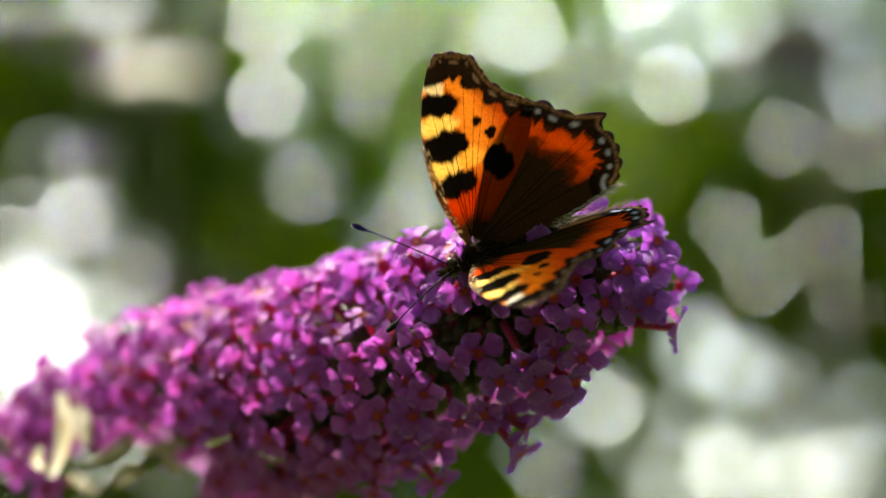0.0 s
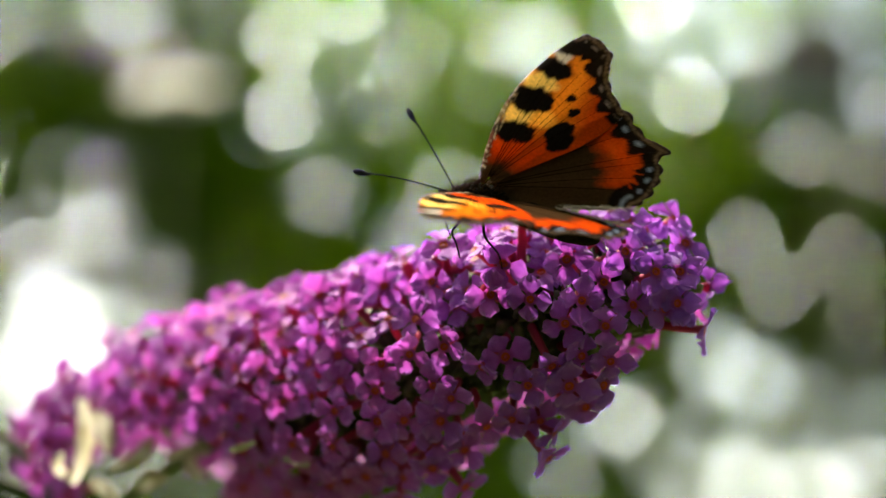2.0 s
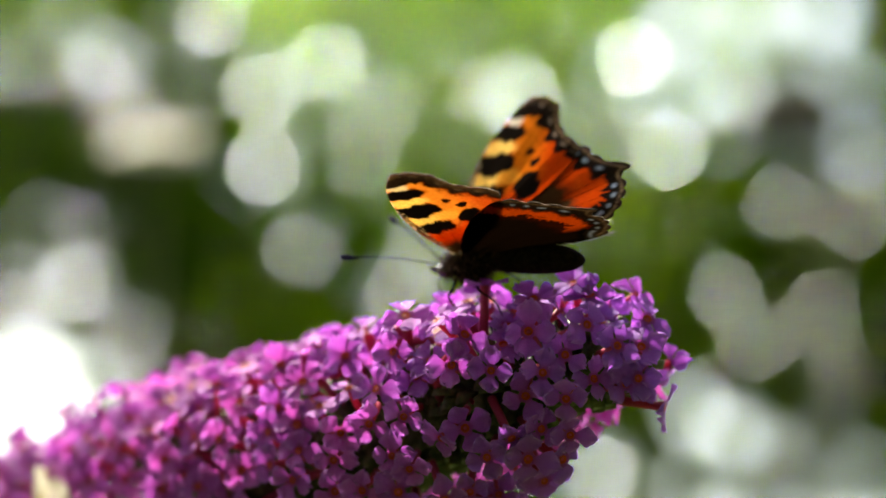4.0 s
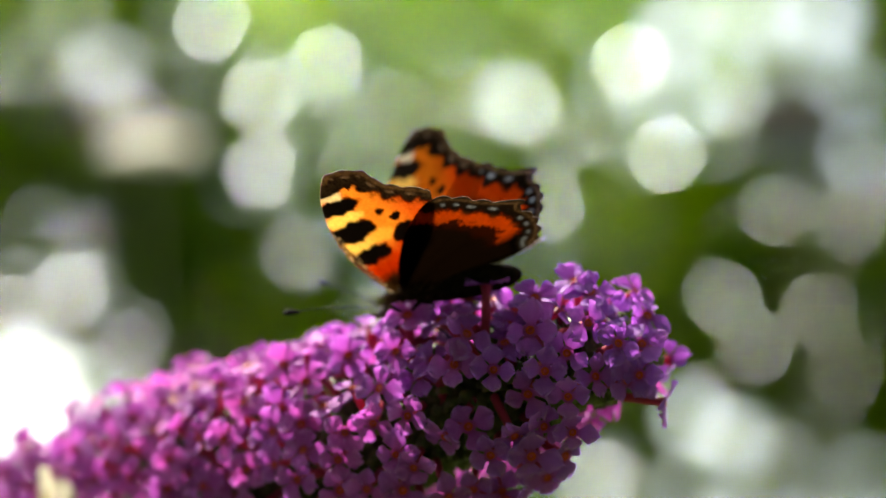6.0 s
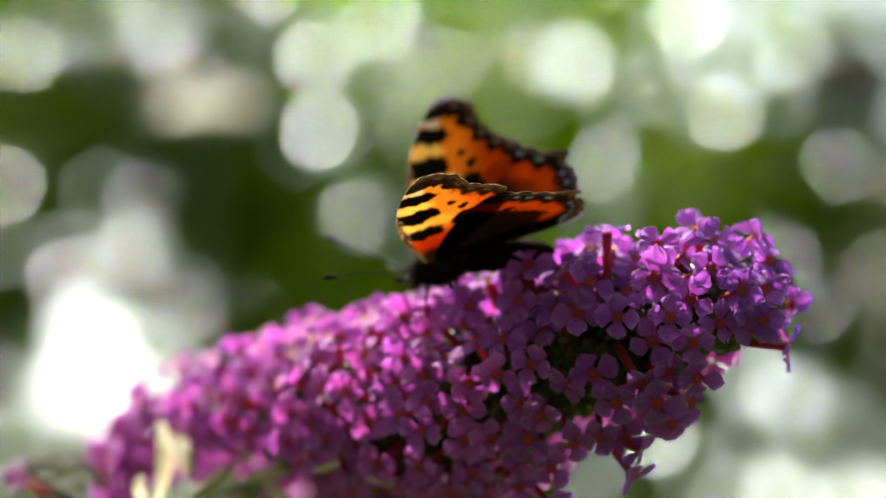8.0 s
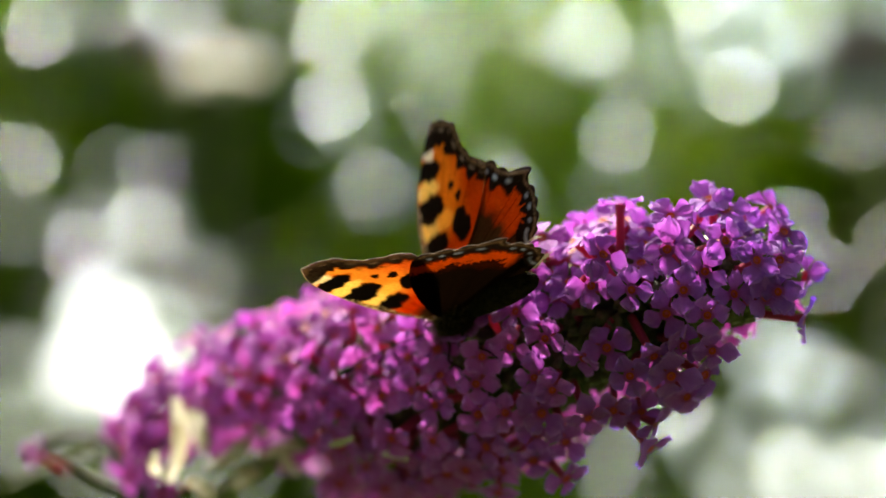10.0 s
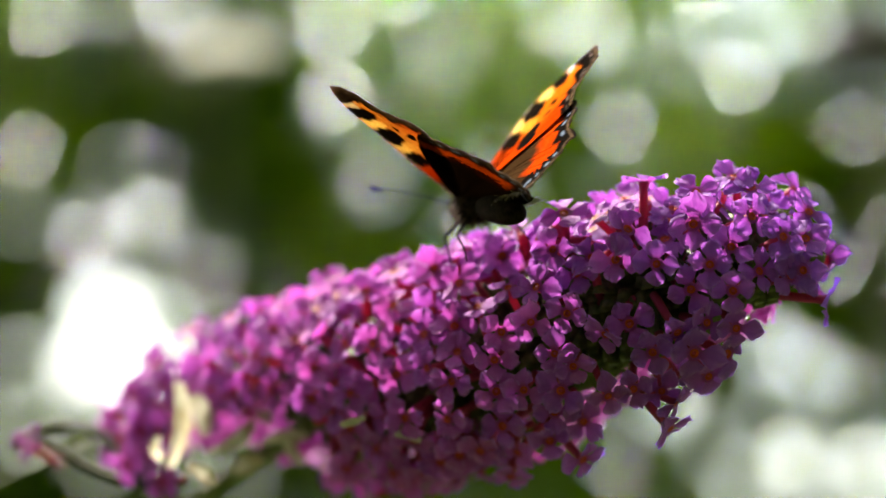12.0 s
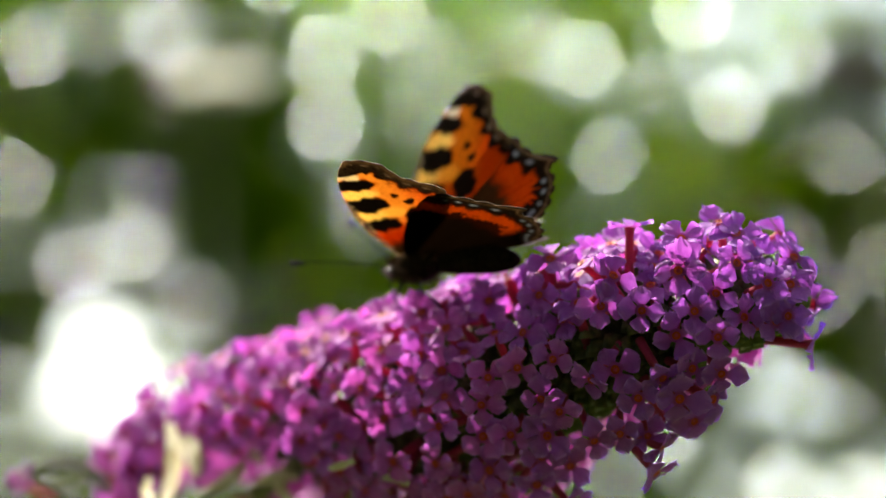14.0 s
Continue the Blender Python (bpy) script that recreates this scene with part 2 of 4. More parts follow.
def leaves_mesh(name, centres, length, width, material, rng, droop=0.4):
    """Many folded, pointed leaves in one mesh."""
    n = len(centres)
    yaw, pitch, roll = rng.uniform(0, 2 * np.pi, n), rng.normal(-droop, 0.5, n), rng.normal(0, 0.6, n)
    d = np.stack([np.cos(yaw) * np.cos(pitch), np.sin(yaw) * np.cos(pitch), np.sin(pitch)], 1)
    side = np.stack([-np.sin(yaw), np.cos(yaw), 0 * yaw], 1)
    up = np.cross(d, side)
    s2 = side * np.cos(roll)[:, None] + up * np.sin(roll)[:, None]
    u2 = np.cross(d, s2)
    L, W = length * rng.uniform(0.7, 1.25, n)[:, None], width * rng.uniform(0.7, 1.25, n)[:, None]
    outline = [(-0.5, 0, 0), (-0.2, 0.42, 0.12), (0.15, 0.40, 0.10), (0.5, 0, -0.10), (0.15, -0.40, 0.10), (-0.2, -0.42, 0.12), (-0.1, 0, 0), (0.2, 0, 0)]
    v = np.stack([centres + d * L * a + s2 * W * b + u2 * W * c for a, b, c in outline], 1).reshape(-1, 3)
    base = np.array([(0, 6, 1), (1, 6, 7), (1, 7, 2), (2, 7, 3), (0, 5, 6), (5, 7, 6), (5, 4, 7), (4, 3, 7)])
    faces = (base[None] + 8 * np.arange(n)[:, None, None]).reshape(-1, 3).tolist()
    me = bpy.data.meshes.new(name)
    me.from_pydata(v.tolist(), [], faces)
    me.materials.append(material)
    me.update()
    return me


def shrub(x, y, height, spread, leaf_count, leaf_len, material, seed, label, band=None, mid=0.53, thick=0.5, deep=0.45):
    """A bush: forked stems from the ground and a crown of many leaves with openings."""
    rng = np.random.default_rng(seed)
    root = new("garden_shrub")
    root.matrix_basis = pose(x, y, 0)
    tagged(root, label, "shrub", "shrubs round the garden")
    for k in range(5):
        w = 2 * math.pi * k / 5 + rng.uniform(-0.4, 0.4)
        lean = spread * rng.uniform(0.25, 0.5)
        pts = curve_points([(0, 0, -0.02), (math.cos(w) * lean * 0.3, math.sin(w) * lean * 0.3, height * 0.3),
                            (math.cos(w) * lean * 0.8, math.sin(w) * lean * 0.6, height * 0.62),
                            (math.cos(w) * lean, math.sin(w) * lean * 0.8, height * 0.92)], 5)
        radii = [0.022 - 0.018 * i / (len(pts) - 1) for i in range(len(pts))]
        part("stem", tube_mesh("stem", pts, radii, bark), root)
    def cloud(count, low, high, half):
        c = np.empty((0, 3))
        while len(c) < count:
            q = rng.uniform(-1, 1, (count, 3))
            q = q[(np.abs(q) ** 3).sum(1) < 1]
            p = q * [spread, deep * spread, height * thick] + [x, y, height * mid]
            p = p[(p[:, 2] > low) & (p[:, 2] < high)]
            c = np.concatenate([c, p[~in_opening(p, half)]])
        return c[:count] - [x, y, 0]
    tagged(part("crown", leaves_mesh("crown", cloud(leaf_count, 0, 9, leaf_len * 0.5), leaf_len, leaf_len * 0.45, material, rng), root), kind="stuff")
    if band:
        fine = part("young_leaves", leaves_mesh("young_leaves", cloud(band[0], band[1], band[2], 0.018), 0.038, 0.019, material, rng), root)
        tagged(fine, "small fresh leaves", kind="stuff")
    return root


GREEN = "green shrub with dense pointed leaves and bright gaps"
shrub(-0.80, 2.15, 2.75, 0.66, 700, 0.055, leaf_dark, 11, "dark blue-green shrub with dense pointed leaves", (16500, 1.6, 2.5))
shrub(0.05, 2.30, 2.72, 0.70, 700, 0.055, leaf_fresh, 12, GREEN, (20000, 1.6, 2.5))
shrub(0.90, 2.20, 2.75, 0.66, 700, 0.055, leaf_mid, 13, GREEN, (25000, 1.6, 2.5))
shrub(-0.45, 3.5, 3.25, 0.95, 700, 0.07, leaf_fresh, 14, GREEN, (15000, 1.75, 3.1))
shrub(0.80, 3.6, 3.3, 0.95, 700, 0.07, leaf_dark, 15, "dark green shrub behind the others", (19000, 1.75, 3.1))
# added shrubs out of view beside and behind the camera, cutting the sky light
for k in range(7):
    w = radians(70 + k * 36.5)
    shrub(2.6 * math.sin(w), 2.6 * math.cos(w), 4.2, 1.25, 2600, 0.17, leaf_dark if k % 2 else leaf_fresh, 30 + k, "added tall green shrub out of view, blocking sky light")

# unseen tree crown and two side shrubs, added to darken the camera-facing side
shrub(0.4, -1.75, 4.8, 2.6, 5200, 0.15, leaf_dark, 50, "added dense dark tree out of view, shading the near side", None, 0.78, 0.2, 0.72)
shrub(-1.9, -0.9, 4.2, 1.2, 2600, 0.15, leaf_dark, 51, "added tall green shrub out of view, blocking sky light")
shrub(1.9, -0.8, 4.2, 1.2, 2600, 0.15, leaf_fresh, 52, "added tall green shrub out of view, blocking sky light")


# ---- added shoots whose small waxy leaves mirror the sun at the camera ----
def waxy_color(nt):
    info = node(nt, "ShaderNodeObjectInfo")
    k = mixed(nt, info.outputs["Random"], rgb((0.03, 0.075, 0.012)), rgb((0.07, 0.13, 0.02)))
    return mixed(nt, noise_fac(nt, 300, 3.0), k, rgb((0.045, 0.10, 0.02)))


waxy_leaf = thin_material("waxy_leaf", waxy_color, 0.2, 0.28, 0.5, None, (1, 1, 1), None, (0.86, 1.0, 1.0, 1))


def waxy_leaf_mesh(name, length, width):
    """A small oval leaf with a point, flat and smooth, facing +z, its stalk end at -x."""
    line = [(-0.5, 0.0), (-0.40, 0.25), (-0.2, 0.45), (0.02, 0.5), (0.22, 0.42), (0.38, 0.24), (0.5, 0.0)]
    ring = line + [(a, -b) for a, b in line[-2:0:-1]]
    verts = [(0, 0, 0)] + [(a * length, b * width, 0) for a, b in ring]
    n = len(ring)
    return mesh_of(name, verts, [(0, 1 + k, 1 + (k + 1) % n) for k in range(n)], waxy_leaf, False)


def glint_shoots():
    """Degrees across, degrees up and leaf size, from where the path begins; each leaf is tilted to mirror the sun at
    the camera.
    """
    high = [
        (-4.08, 18.61, 0.80), (-3.99, 16.98, 0.70), (-3.09, 15.14, 0.35), (-7.98, 18.92, 0.50), (-2.47, 19.41, 0.70), (2.21, 18.52, 0.80), (5.68, 17.30, 0.80),
        (4.86, 19.43, 0.80), (7.19, 18.53, 0.55), (8.23, 15.98, 0.35), (9.98, 15.56, 0.40), (6.86, 14.07, 0.35), (7.61, 12.90, 0.45), (9.13, 13.64, 0.45),
        (-8.40, 14.14, 0.60), (-9.80, 13.57, 0.60), (-7.06, 12.90, 0.35), (6.64, 11.00, 0.45), (7.72, 10.34, 0.30), (3.96, 10.00, 0.60), (-0.62, 14.23, 0.50),
        (10.29, 16.75, 0.40),
    ]
    low = [
        (-1.71, 17.11, 0.30), (-0.91, 18.53, 0.30), (0.92, 18.79, 0.25), (3.14, 17.74, 0.25), (-8.25, 15.42, 0.25), (-5.27, 20.29, 0.60), (2.79, 16.21, 0.50),
        (-11.00, 18.45, 0.50), (-11.25, 15.54, 0.50), (1.33, 18.66, 0.35), (6.52, 8.71, 0.60), (8.17, 8.43, 0.60), (9.32, 8.65, 0.60), (2.64, 8.63, 0.30),
        (4.22, 18.11, 0.30), (-0.09, 15.45, 0.30), (9.59, 12.20, 0.25), (-6.95, 18.01, 0.25), (-1.99, 18.52, 0.30), (6.08, 11.78, 0.25),
    ]
    rg = np.random.default_rng(44)
    stems = {}
    small = [(rg.uniform(-11.5, 11.5), 20.8 - 13.5 * rg.uniform() ** 1.3, rg.uniform(0.05, 0.16)) for _ in range(45)]
    for across, up, size in high + low + small:
        far = rg.uniform(1.45, 1.7)
        p = EYE + Vector((math.tan(radians(across)), 1.0, math.tan(radians(up)) / math.cos(radians(across)))) * far
        stems.setdefault(round(p.x / 0.12), []).append((p, size))
    for place, leaves in sorted(stems.items()):
        root = new("glint_shoot")
        x0, y0 = place * 0.12 + 0.02, sum(p.y for p, _ in leaves) / len(leaves) + 0.05
        root.matrix_basis = pose(x0, y0, 0)
        tagged(root, "added green shoot with small waxy leaves aimed to mirror the sun at the camera", "shoot", "slender shoots before the shrubs")
        base = Vector((x0, y0, 0))
        top = max(p.z for p, _ in leaves) + 0.04
        line = curve_points([(0.03, 0.04, -0.02), (0.01, 0.02, top * 0.5), (0, 0, top)], 8)
        part("stem", tube_mesh("stem", line, [0.0022 - 0.0016 * i / (len(line) - 1) for i in range(len(line))], stem_skin, 6), root)
        for p, size in leaves:
            # facing midway between sun and camera, so the leaf blurs to a bright disc
            n = (to_sun + (EYE - p).normalized()).normalized()
            turn = n.to_track_quat("Z", "Y").to_matrix().to_4x4()
            length = 0.0108 * size ** 0.7
            leaf = part("leaf", waxy_leaf_mesh("leaf", length, 0.62 * length), root)
            leaf.matrix_basis = Matrix.Translation(p - base) @ turn
            end = p - base - (turn.to_3x3() @ Vector((0.5 * length, 0, 0)))
            mid = Vector((end.x * 0.4, end.y * 0.4, end.z - 0.02))
            part("twig", tube_mesh("twig", curve_points([(0, 0, end.z - 0.05), mid, end], 4), [0.0005] * 9, stem_skin, 5), root)


glint_shoots()


def umbel(x, y, z):
    """A pale flat-topped flower on a long stalk."""
    root = new("umbel_flower")
    root.matrix_basis = pose(x, y, 0)
    tagged(root, "pale beige flat-topped umbel flower on a thin stalk", "flower")
    lean = Euler((radians(38), 0, 0)).to_matrix()      # leaned towards the camera so its sunlit top shows brighter
    rg = np.random.default_rng(8)
    verts, faces = [], []
    for k in range(650):
        r, w = 16.5 * math.sqrt(rg.uniform()), rg.uniform(0, 2 * math.pi)
        c = Vector((r * math.cos(w), 0.32 * r * math.sin(w), 1.4 * (1 - (r / 15) ** 2) + rg.normal(0, 0.8)))
        q = Euler(rg.normal(0, 1.1, 3)).to_matrix()
        b = len(verts)
        verts += [(lean @ c + q @ Vector((1.8 * math.cos(j * math.pi / 3), 1.8 * math.sin(j * math.pi / 3), 0.4 * (j % 2)))) * MM + Vector((0, 0, z)) for j in range(6)]
        faces.append(tuple(range(b, b + 6)))
    tagged(part("umbel_top", mesh_of("umbel_top", verts, faces, pale_petal, False), root, "pale beige tiny flowers"), kind="stuff")
    stalk = curve_points([(0.03, 0.02, 0), (0.012, 0.01, z * 0.5), (0, 0, z - 0.03), (0, 0, z - 0.001)], 6)
    part("stalk", tube_mesh("stalk", stalk, [0.0010] * len(stalk), stem_skin), root)
    for k in range(9):
        w = 2 * math.pi * k / 9
        part("ray", tube_mesh("ray", [(0, 0, z - 0.012), (0.006 * math.cos(w), 0.005 * math.sin(w), z - 0.006), (0.013 * math.cos(w), 0.010 * math.sin(w), z)], [0.0005, 0.0004, 0.0003], stem_skin, 6), root)


umbel(-0.1028, 0.6100, 1.7130)


def dried_head(x, y, z):
    """A dark dried flower spike among the leaves."""
    root = new("dried_flower_head")
    root.matrix_basis = pose(x, y, 0)
    tagged(root, "dark brown dried flower head on a thin stalk", "flower")
    rg = np.random.default_rng(9)
    c = np.stack([rg.normal(0, 0.017, 700), rg.normal(0, 0.016, 700), z + rg.normal(0, 0.014, 700)], 1)
    tagged(part("seed_spike", leaves_mesh("seed_spike", c, 0.018, 0.012, dried, rg), root), kind="stuff")
    stalk = curve_points([(0.05, 0.0, 0), (0.02, 0.0, z * 0.6), (0, 0, z)], 6)
    part("stalk", tube_mesh("stalk", stalk, [0.0025] * len(stalk), bark), root)


dried_head(0.2897, 1.6074, 2.0533)


# ---- flower head ----
# axis of the flower head in its own space, millimetres: x, y, z, radius
AXIS = [(-82.5, 84.8, -8.2, 2.7), (-68.4, 71.7, -3.9, 4.8), (-58.7, 63.0, -1.5, 7.2), (-40.9, 46.3, 0.3, 11.0), (-24.5, 31.8, 0.3, 14.2), (-9.4, 17.3, 1.6, 14.5),
        (4.4, 4.6, 6.8, 12.2), (13.0, 1.0, 9.6, 10.8), (19.0, -0.6, 10.4, 8.4), (22.8, -1.8, 10.0, 5.0), (24.6, -2.2, 9.6, 1.0)]
AX = np.array(AXIS)


def axis_at(x):
    return np.array([np.interp(x, AX[:, 0], AX[:, k]) for k in range(4)])


def on_head(x, angle):
    """The point on the head's outside at axis place x and angle round it (0 faces -y, 90 up), and its outward direction."""
    a, b, c = axis_at(x), axis_at(x - 1.5), axis_at(x + 1.5)
    d = (c - b)[:3]
    d /= np.linalg.norm(d)
    f = np.array([0, -1.0, 0]) - d * d[1] * -1.0
    f /= np.linalg.norm(f)
    u = np.cross(d, -f) * -1.0
    u = np.cross(f, d) if np.cross(f, d)[2] > 0 else -np.cross(f, d)
    out = f * math.cos(radians(angle)) + u * math.sin(radians(angle))
    slope = (c[3] - b[3]) / 3.0
    nrm = out - d * max(min(slope, 2.5), -2.5)
    nrm /= np.linalg.norm(nrm)
    return a[:3] + out * a[3], nrm


def facing_point(x, z):
    """The point on the near side of the head at x and z."""
    best = None
    for ax in np.arange(x - 9, min(x + 9, 24), 0.5):
        for ang in range(-85, 95, 5):
            p, n = on_head(ax, ang)
            e = (p[0] - x) ** 2 + (p[2] - z) ** 2
            if best is None or e < best[0]:
                best = (e, p, n)
    return best[1], best[2]


def floret_mesh(name, seed):
    """Four rounded, crinkled petals with toothed edges round a throat, in millimetres, facing +z."""
    rng = np.random.default_rng(seed)
    verts, faces, rims, hearts = [], [], [], []
    R0 = 0.52
    for k in range(4):
        turn = math.pi / 2 * k + rng.normal(0, 0.12)
        size, lift, curl = rng.uniform(0.86, 1.14), rng.normal(0.04, 0.28), rng.normal(-0.25, 0.40)
        cup, roll = rng.normal(0.10, 0.16), rng.normal(0, 0.22)
        wave, phase = rng.uniform(0.14, 0.36), rng.uniform(0, 6.3)
        base = len(verts)
        nu, nv = 13, 9
        teeth = rng.normal(0, 0.13, nu)
        for i in range(nv):
            t = i / (nv - 1)
            r = R0 + 2.6 * size * t
            grow = min(t / 0.60, 1.0)
            half = 0.38 + 1.06 * size * grow * grow * (3 - 2 * grow)
            if t > 0.60:
                half *= math.sqrt(max(0.0, 1 - ((t - 0.60) / 0.43) ** 2))
            for j in range(nu):
                s = 2 * j / (nu - 1) - 1
                rr = r - 0.30 * size * (s * s) * t + teeth[j] * max(0.0, t - 0.45) * 2.2
                w = s * half * (1 + (rng.normal(0, 0.06) if abs(s) == 1 else 0))
                h = lift * (rr - R0) + curl * 0.35 * (rr - R0) ** 2 * 0.5 + cup * w * w + roll * w * t
                h += wave * t * t * math.sin(s * 5.2 + phase) + rng.normal(0, 0.06) * t
                verts.append((rr * math.cos(turn) - w * math.sin(turn), rr * math.sin(turn) + w * math.cos(turn), h))
                rims.append(max(0.0, t - 0.50) * 1.2 * (0.4 + 0.6 * abs(s)))
                hearts.append(0.7 * max(0.0, 1 - t / 0.3))
        for i in range(nv - 1):
            for j in range(nu - 1):
                a = base + i * nu + j
                faces.append((a, a + 1, a + nu + 1, a + nu))
    # the flare of the corolla that joins the petals
    base = len(verts)
    for r, h in ((0.90, 0.03), (0.50, -0.05)):
        for k in range(16):
            w = 2 * math.pi * k / 16
            verts.append((r * math.cos(w), r * math.sin(w), h))
            rims.append(0.0)
            hearts.append(0.6)
    for k in range(16):
        n = (k + 1) % 16
        faces.append((base + k, base + n, base + 16 + n, base + 16 + k))
    me = mesh_of(name, verts, faces, petal)
    me.attributes.new("rim", "FLOAT", "POINT").data.foreach_set("value", rims)
    me.attributes.new("heart", "FLOAT", "POINT").data.foreach_set("value", hearts)
    return me


def throat_mesh(name):
    """The orange eye of a floret: a shallow funnel with a small lip."""
    verts, faces = [], []
    rings = ((0.54, 0.06), (0.42, 0.08), (0.27, -0.04), (0.12, -0.25))
    for r, h in rings:
        for k in range(12):
            w = 2 * math.pi * k / 12
            verts.append((r * math.cos(w), r * math.sin(w), h))
    for i in range(3):
        for k in range(12):
            n = (k + 1) % 12
            faces.append((i * 12 + k, i * 12 + n, i * 12 + 12 + n, i * 12 + 12 + k))
    faces.append(tuple(range(36, 48)))
    return mesh_of(name, verts, faces, throat)


FLORETS = [floret_mesh("floret", 100 + k) for k in range(14)]
THROAT = throat_mesh("throat")
TUBE = tube_mesh("corolla_tube", [(0, 0, -0.1), (0, 0, -1.0), (0.15, 0, -3.5), (0.4, 0, -7.5)], [0.66, 0.5, 0.55, 0.6], tube_skin, 8)
BUD = tube_mesh("flower_bud", [(0, 0, -4), (0, 0, -1.2), (0, 0, 0), (0, 0, 0.9), (0, 0, 1.2)], [0.45, 0.5, 0.75, 0.55, 0.15], tube_skin, 8)

panicle = new("buddleia_flower_head")
tagged(panicle, "purple buddleia flower head with many small four-petalled florets", "flower")
rng = np.random.default_rng(5)


def set_floret(p, n, size, spin, mesh_no):
    """One floret with its tube and throat at a place on the head (millimetres)."""
    q = Vector(n).to_track_quat("Z", "Y").to_matrix().to_4x4()
    m = Matrix.Translation(Vector(p) * MM) @ q @ pose(0, 0, 0, 0, 0, spin) @ Matrix.Diagonal((size * MM, size * MM, size * MM, 1))
    ob = part("floret", FLORETS[mesh_no % len(FLORETS)], panicle)
    ob.matrix_basis = m
    ob.color = (min(1.0, max(0.0, (12 - p[0]) / 40)), 0, 0, 1)      # older florets are redder
    part("throat", THROAT, ob)
    part("corolla_tube", TUBE, ob)
    return ob


placed = []      # x, y, z of each floret
# long-tubed florets that hang out of the head: place, direction, size
hanging = [
    (24.9, -2, 4.6, 0.95, -0.28, -0.12, 1.05), (21.9, -3.4, 7.4, 0.5, -0.8, 0.25, 1), (12.8, -2.6, -2.6, 0.5, -0.75, -0.4, 1.05),
    (7.4, 2, -7.9, 0.82, -0.3, -0.4, 0.9), (6.8, 2, -11, 0.62, -0.3, -0.7, 0.95),
    (-2.9, 8, -14.1, 0.5, -0.5, -0.6, 1), (10.9, -0.6, -5, 0.35, -0.7, -0.6, 0.9), (-60.3, 50, -0.4, -0.6, -0.7, 0.1, 0.95),
    (-58.8, 50, -5.4, -0.5, -0.8, 0, 0.95), (-60.4, 50, -10.1, -0.5, -0.8, -0.1, 0.95), (-55.4, 46, -13, -0.3, -0.8, -0.2, 0.95),
]
left_fringe = [
    (-58.2, 54, 4.9, -0.6, -0.6, 0.3, 0.95), (-53, 54, 9.9, -0.4, -0.6, 0.6, 0.95), (-52, 48, 4.7, -0.4, -0.8, 0.2, 0.95),
    (-48.2, 44, 0.2, -0.2, -0.9, 0.2, 0.95), (-48.9, 46, 4.4, -0.2, -0.8, 0.4, 0.95), (-49.8, 42, -3.7, 0.1, -0.9, -0.1, 0.95),
    (-75.4, 62, -5.6, -0.7, -0.5, 0.4, 0.8),
]
# hollows on the near side where the stalks show: x, z, radius
hollows = [
    (1.7, 2.5, 2.4), (-2.3, 2.2, 2.2), (5.6, 2.0, 2.4), (-1.5, -3.5, 2.2), (-5.5, 5.0, 1.8), (-38.6, -6.9, 2.6),
]
# bare places under the head: x, z, radius
bare = [
    (-43.4, -12.0, 7.0), (-49.0, -7.9, 4.0), (-35.9, -11.9, 4.0), (-71.2, -5.3, 5.0), (-52.7, -12.7, 8.0),
]
# withered bracts under the head: from, to, width
bracts = [
    (-53.5, 39, -0.7, -54.2, 40, -12, 2.16), (-51.3, 39, -2.1, -49.6, 40, -7.6, 2.16), (-43.3, 39, -5.5, -49.4, 40, -10.2, 1.8),
    (-36.1, 39, -7, -42, 40, -8.4, 1.62), (-51.6, 39, -11.5, -48.1, 40, -14, 1.98), (-45.9, 39, -12.5, -41.9, 40, -10.7, 2.34),
    (-22.2, 16, -11.2, -25.3, 17, -10.5, 0.99), (-29.1, 16, -8.5, -32.1, 17, -9.5, 0.9), (-55.9, 39, -8, -55.4, 40, -10.9, 1.44),
    (-39, 39, -8, -36.6, 40, -10.8, 1.44), (-42.6, 39, -4, -41.4, 40, -5.3, 1.62),
]
# florets of the near side: x, z, size
near_side = [
    (7.6, 10.8, 1.08), (-0.5, 7.1, 1.00), (8.8, 6.7, 0.95), (12.6, 4.2, 0.92), (11.9, 8.3, 0.95), (7.9, -2.4, 1.10),
    (3.5, -2.5, 0.95), (-6.2, 1.3, 0.90), (-10.1, 0.8, 0.90), (-7.3, -2.2, 0.92), (-14.0, -6.9, 1.00), (-17.8, -5.4, 0.95),
    (-14.5, -2.3, 0.90), (-7.0, -10.6, 0.98), (-14.3, -11.5, 0.92), (-23.5, -7.9, 0.95), (-16.4, 5.5, 0.98), (-12.5, 9.1, 0.92),
    (3.7, 6.6, 0.90), (12.9, 0.8, 0.90), (2.2, -5.4, 0.90), (-1.4, -5.9, 0.90), (10.4, -3.8, 0.90), (5.8, -5.4, 0.85),
]
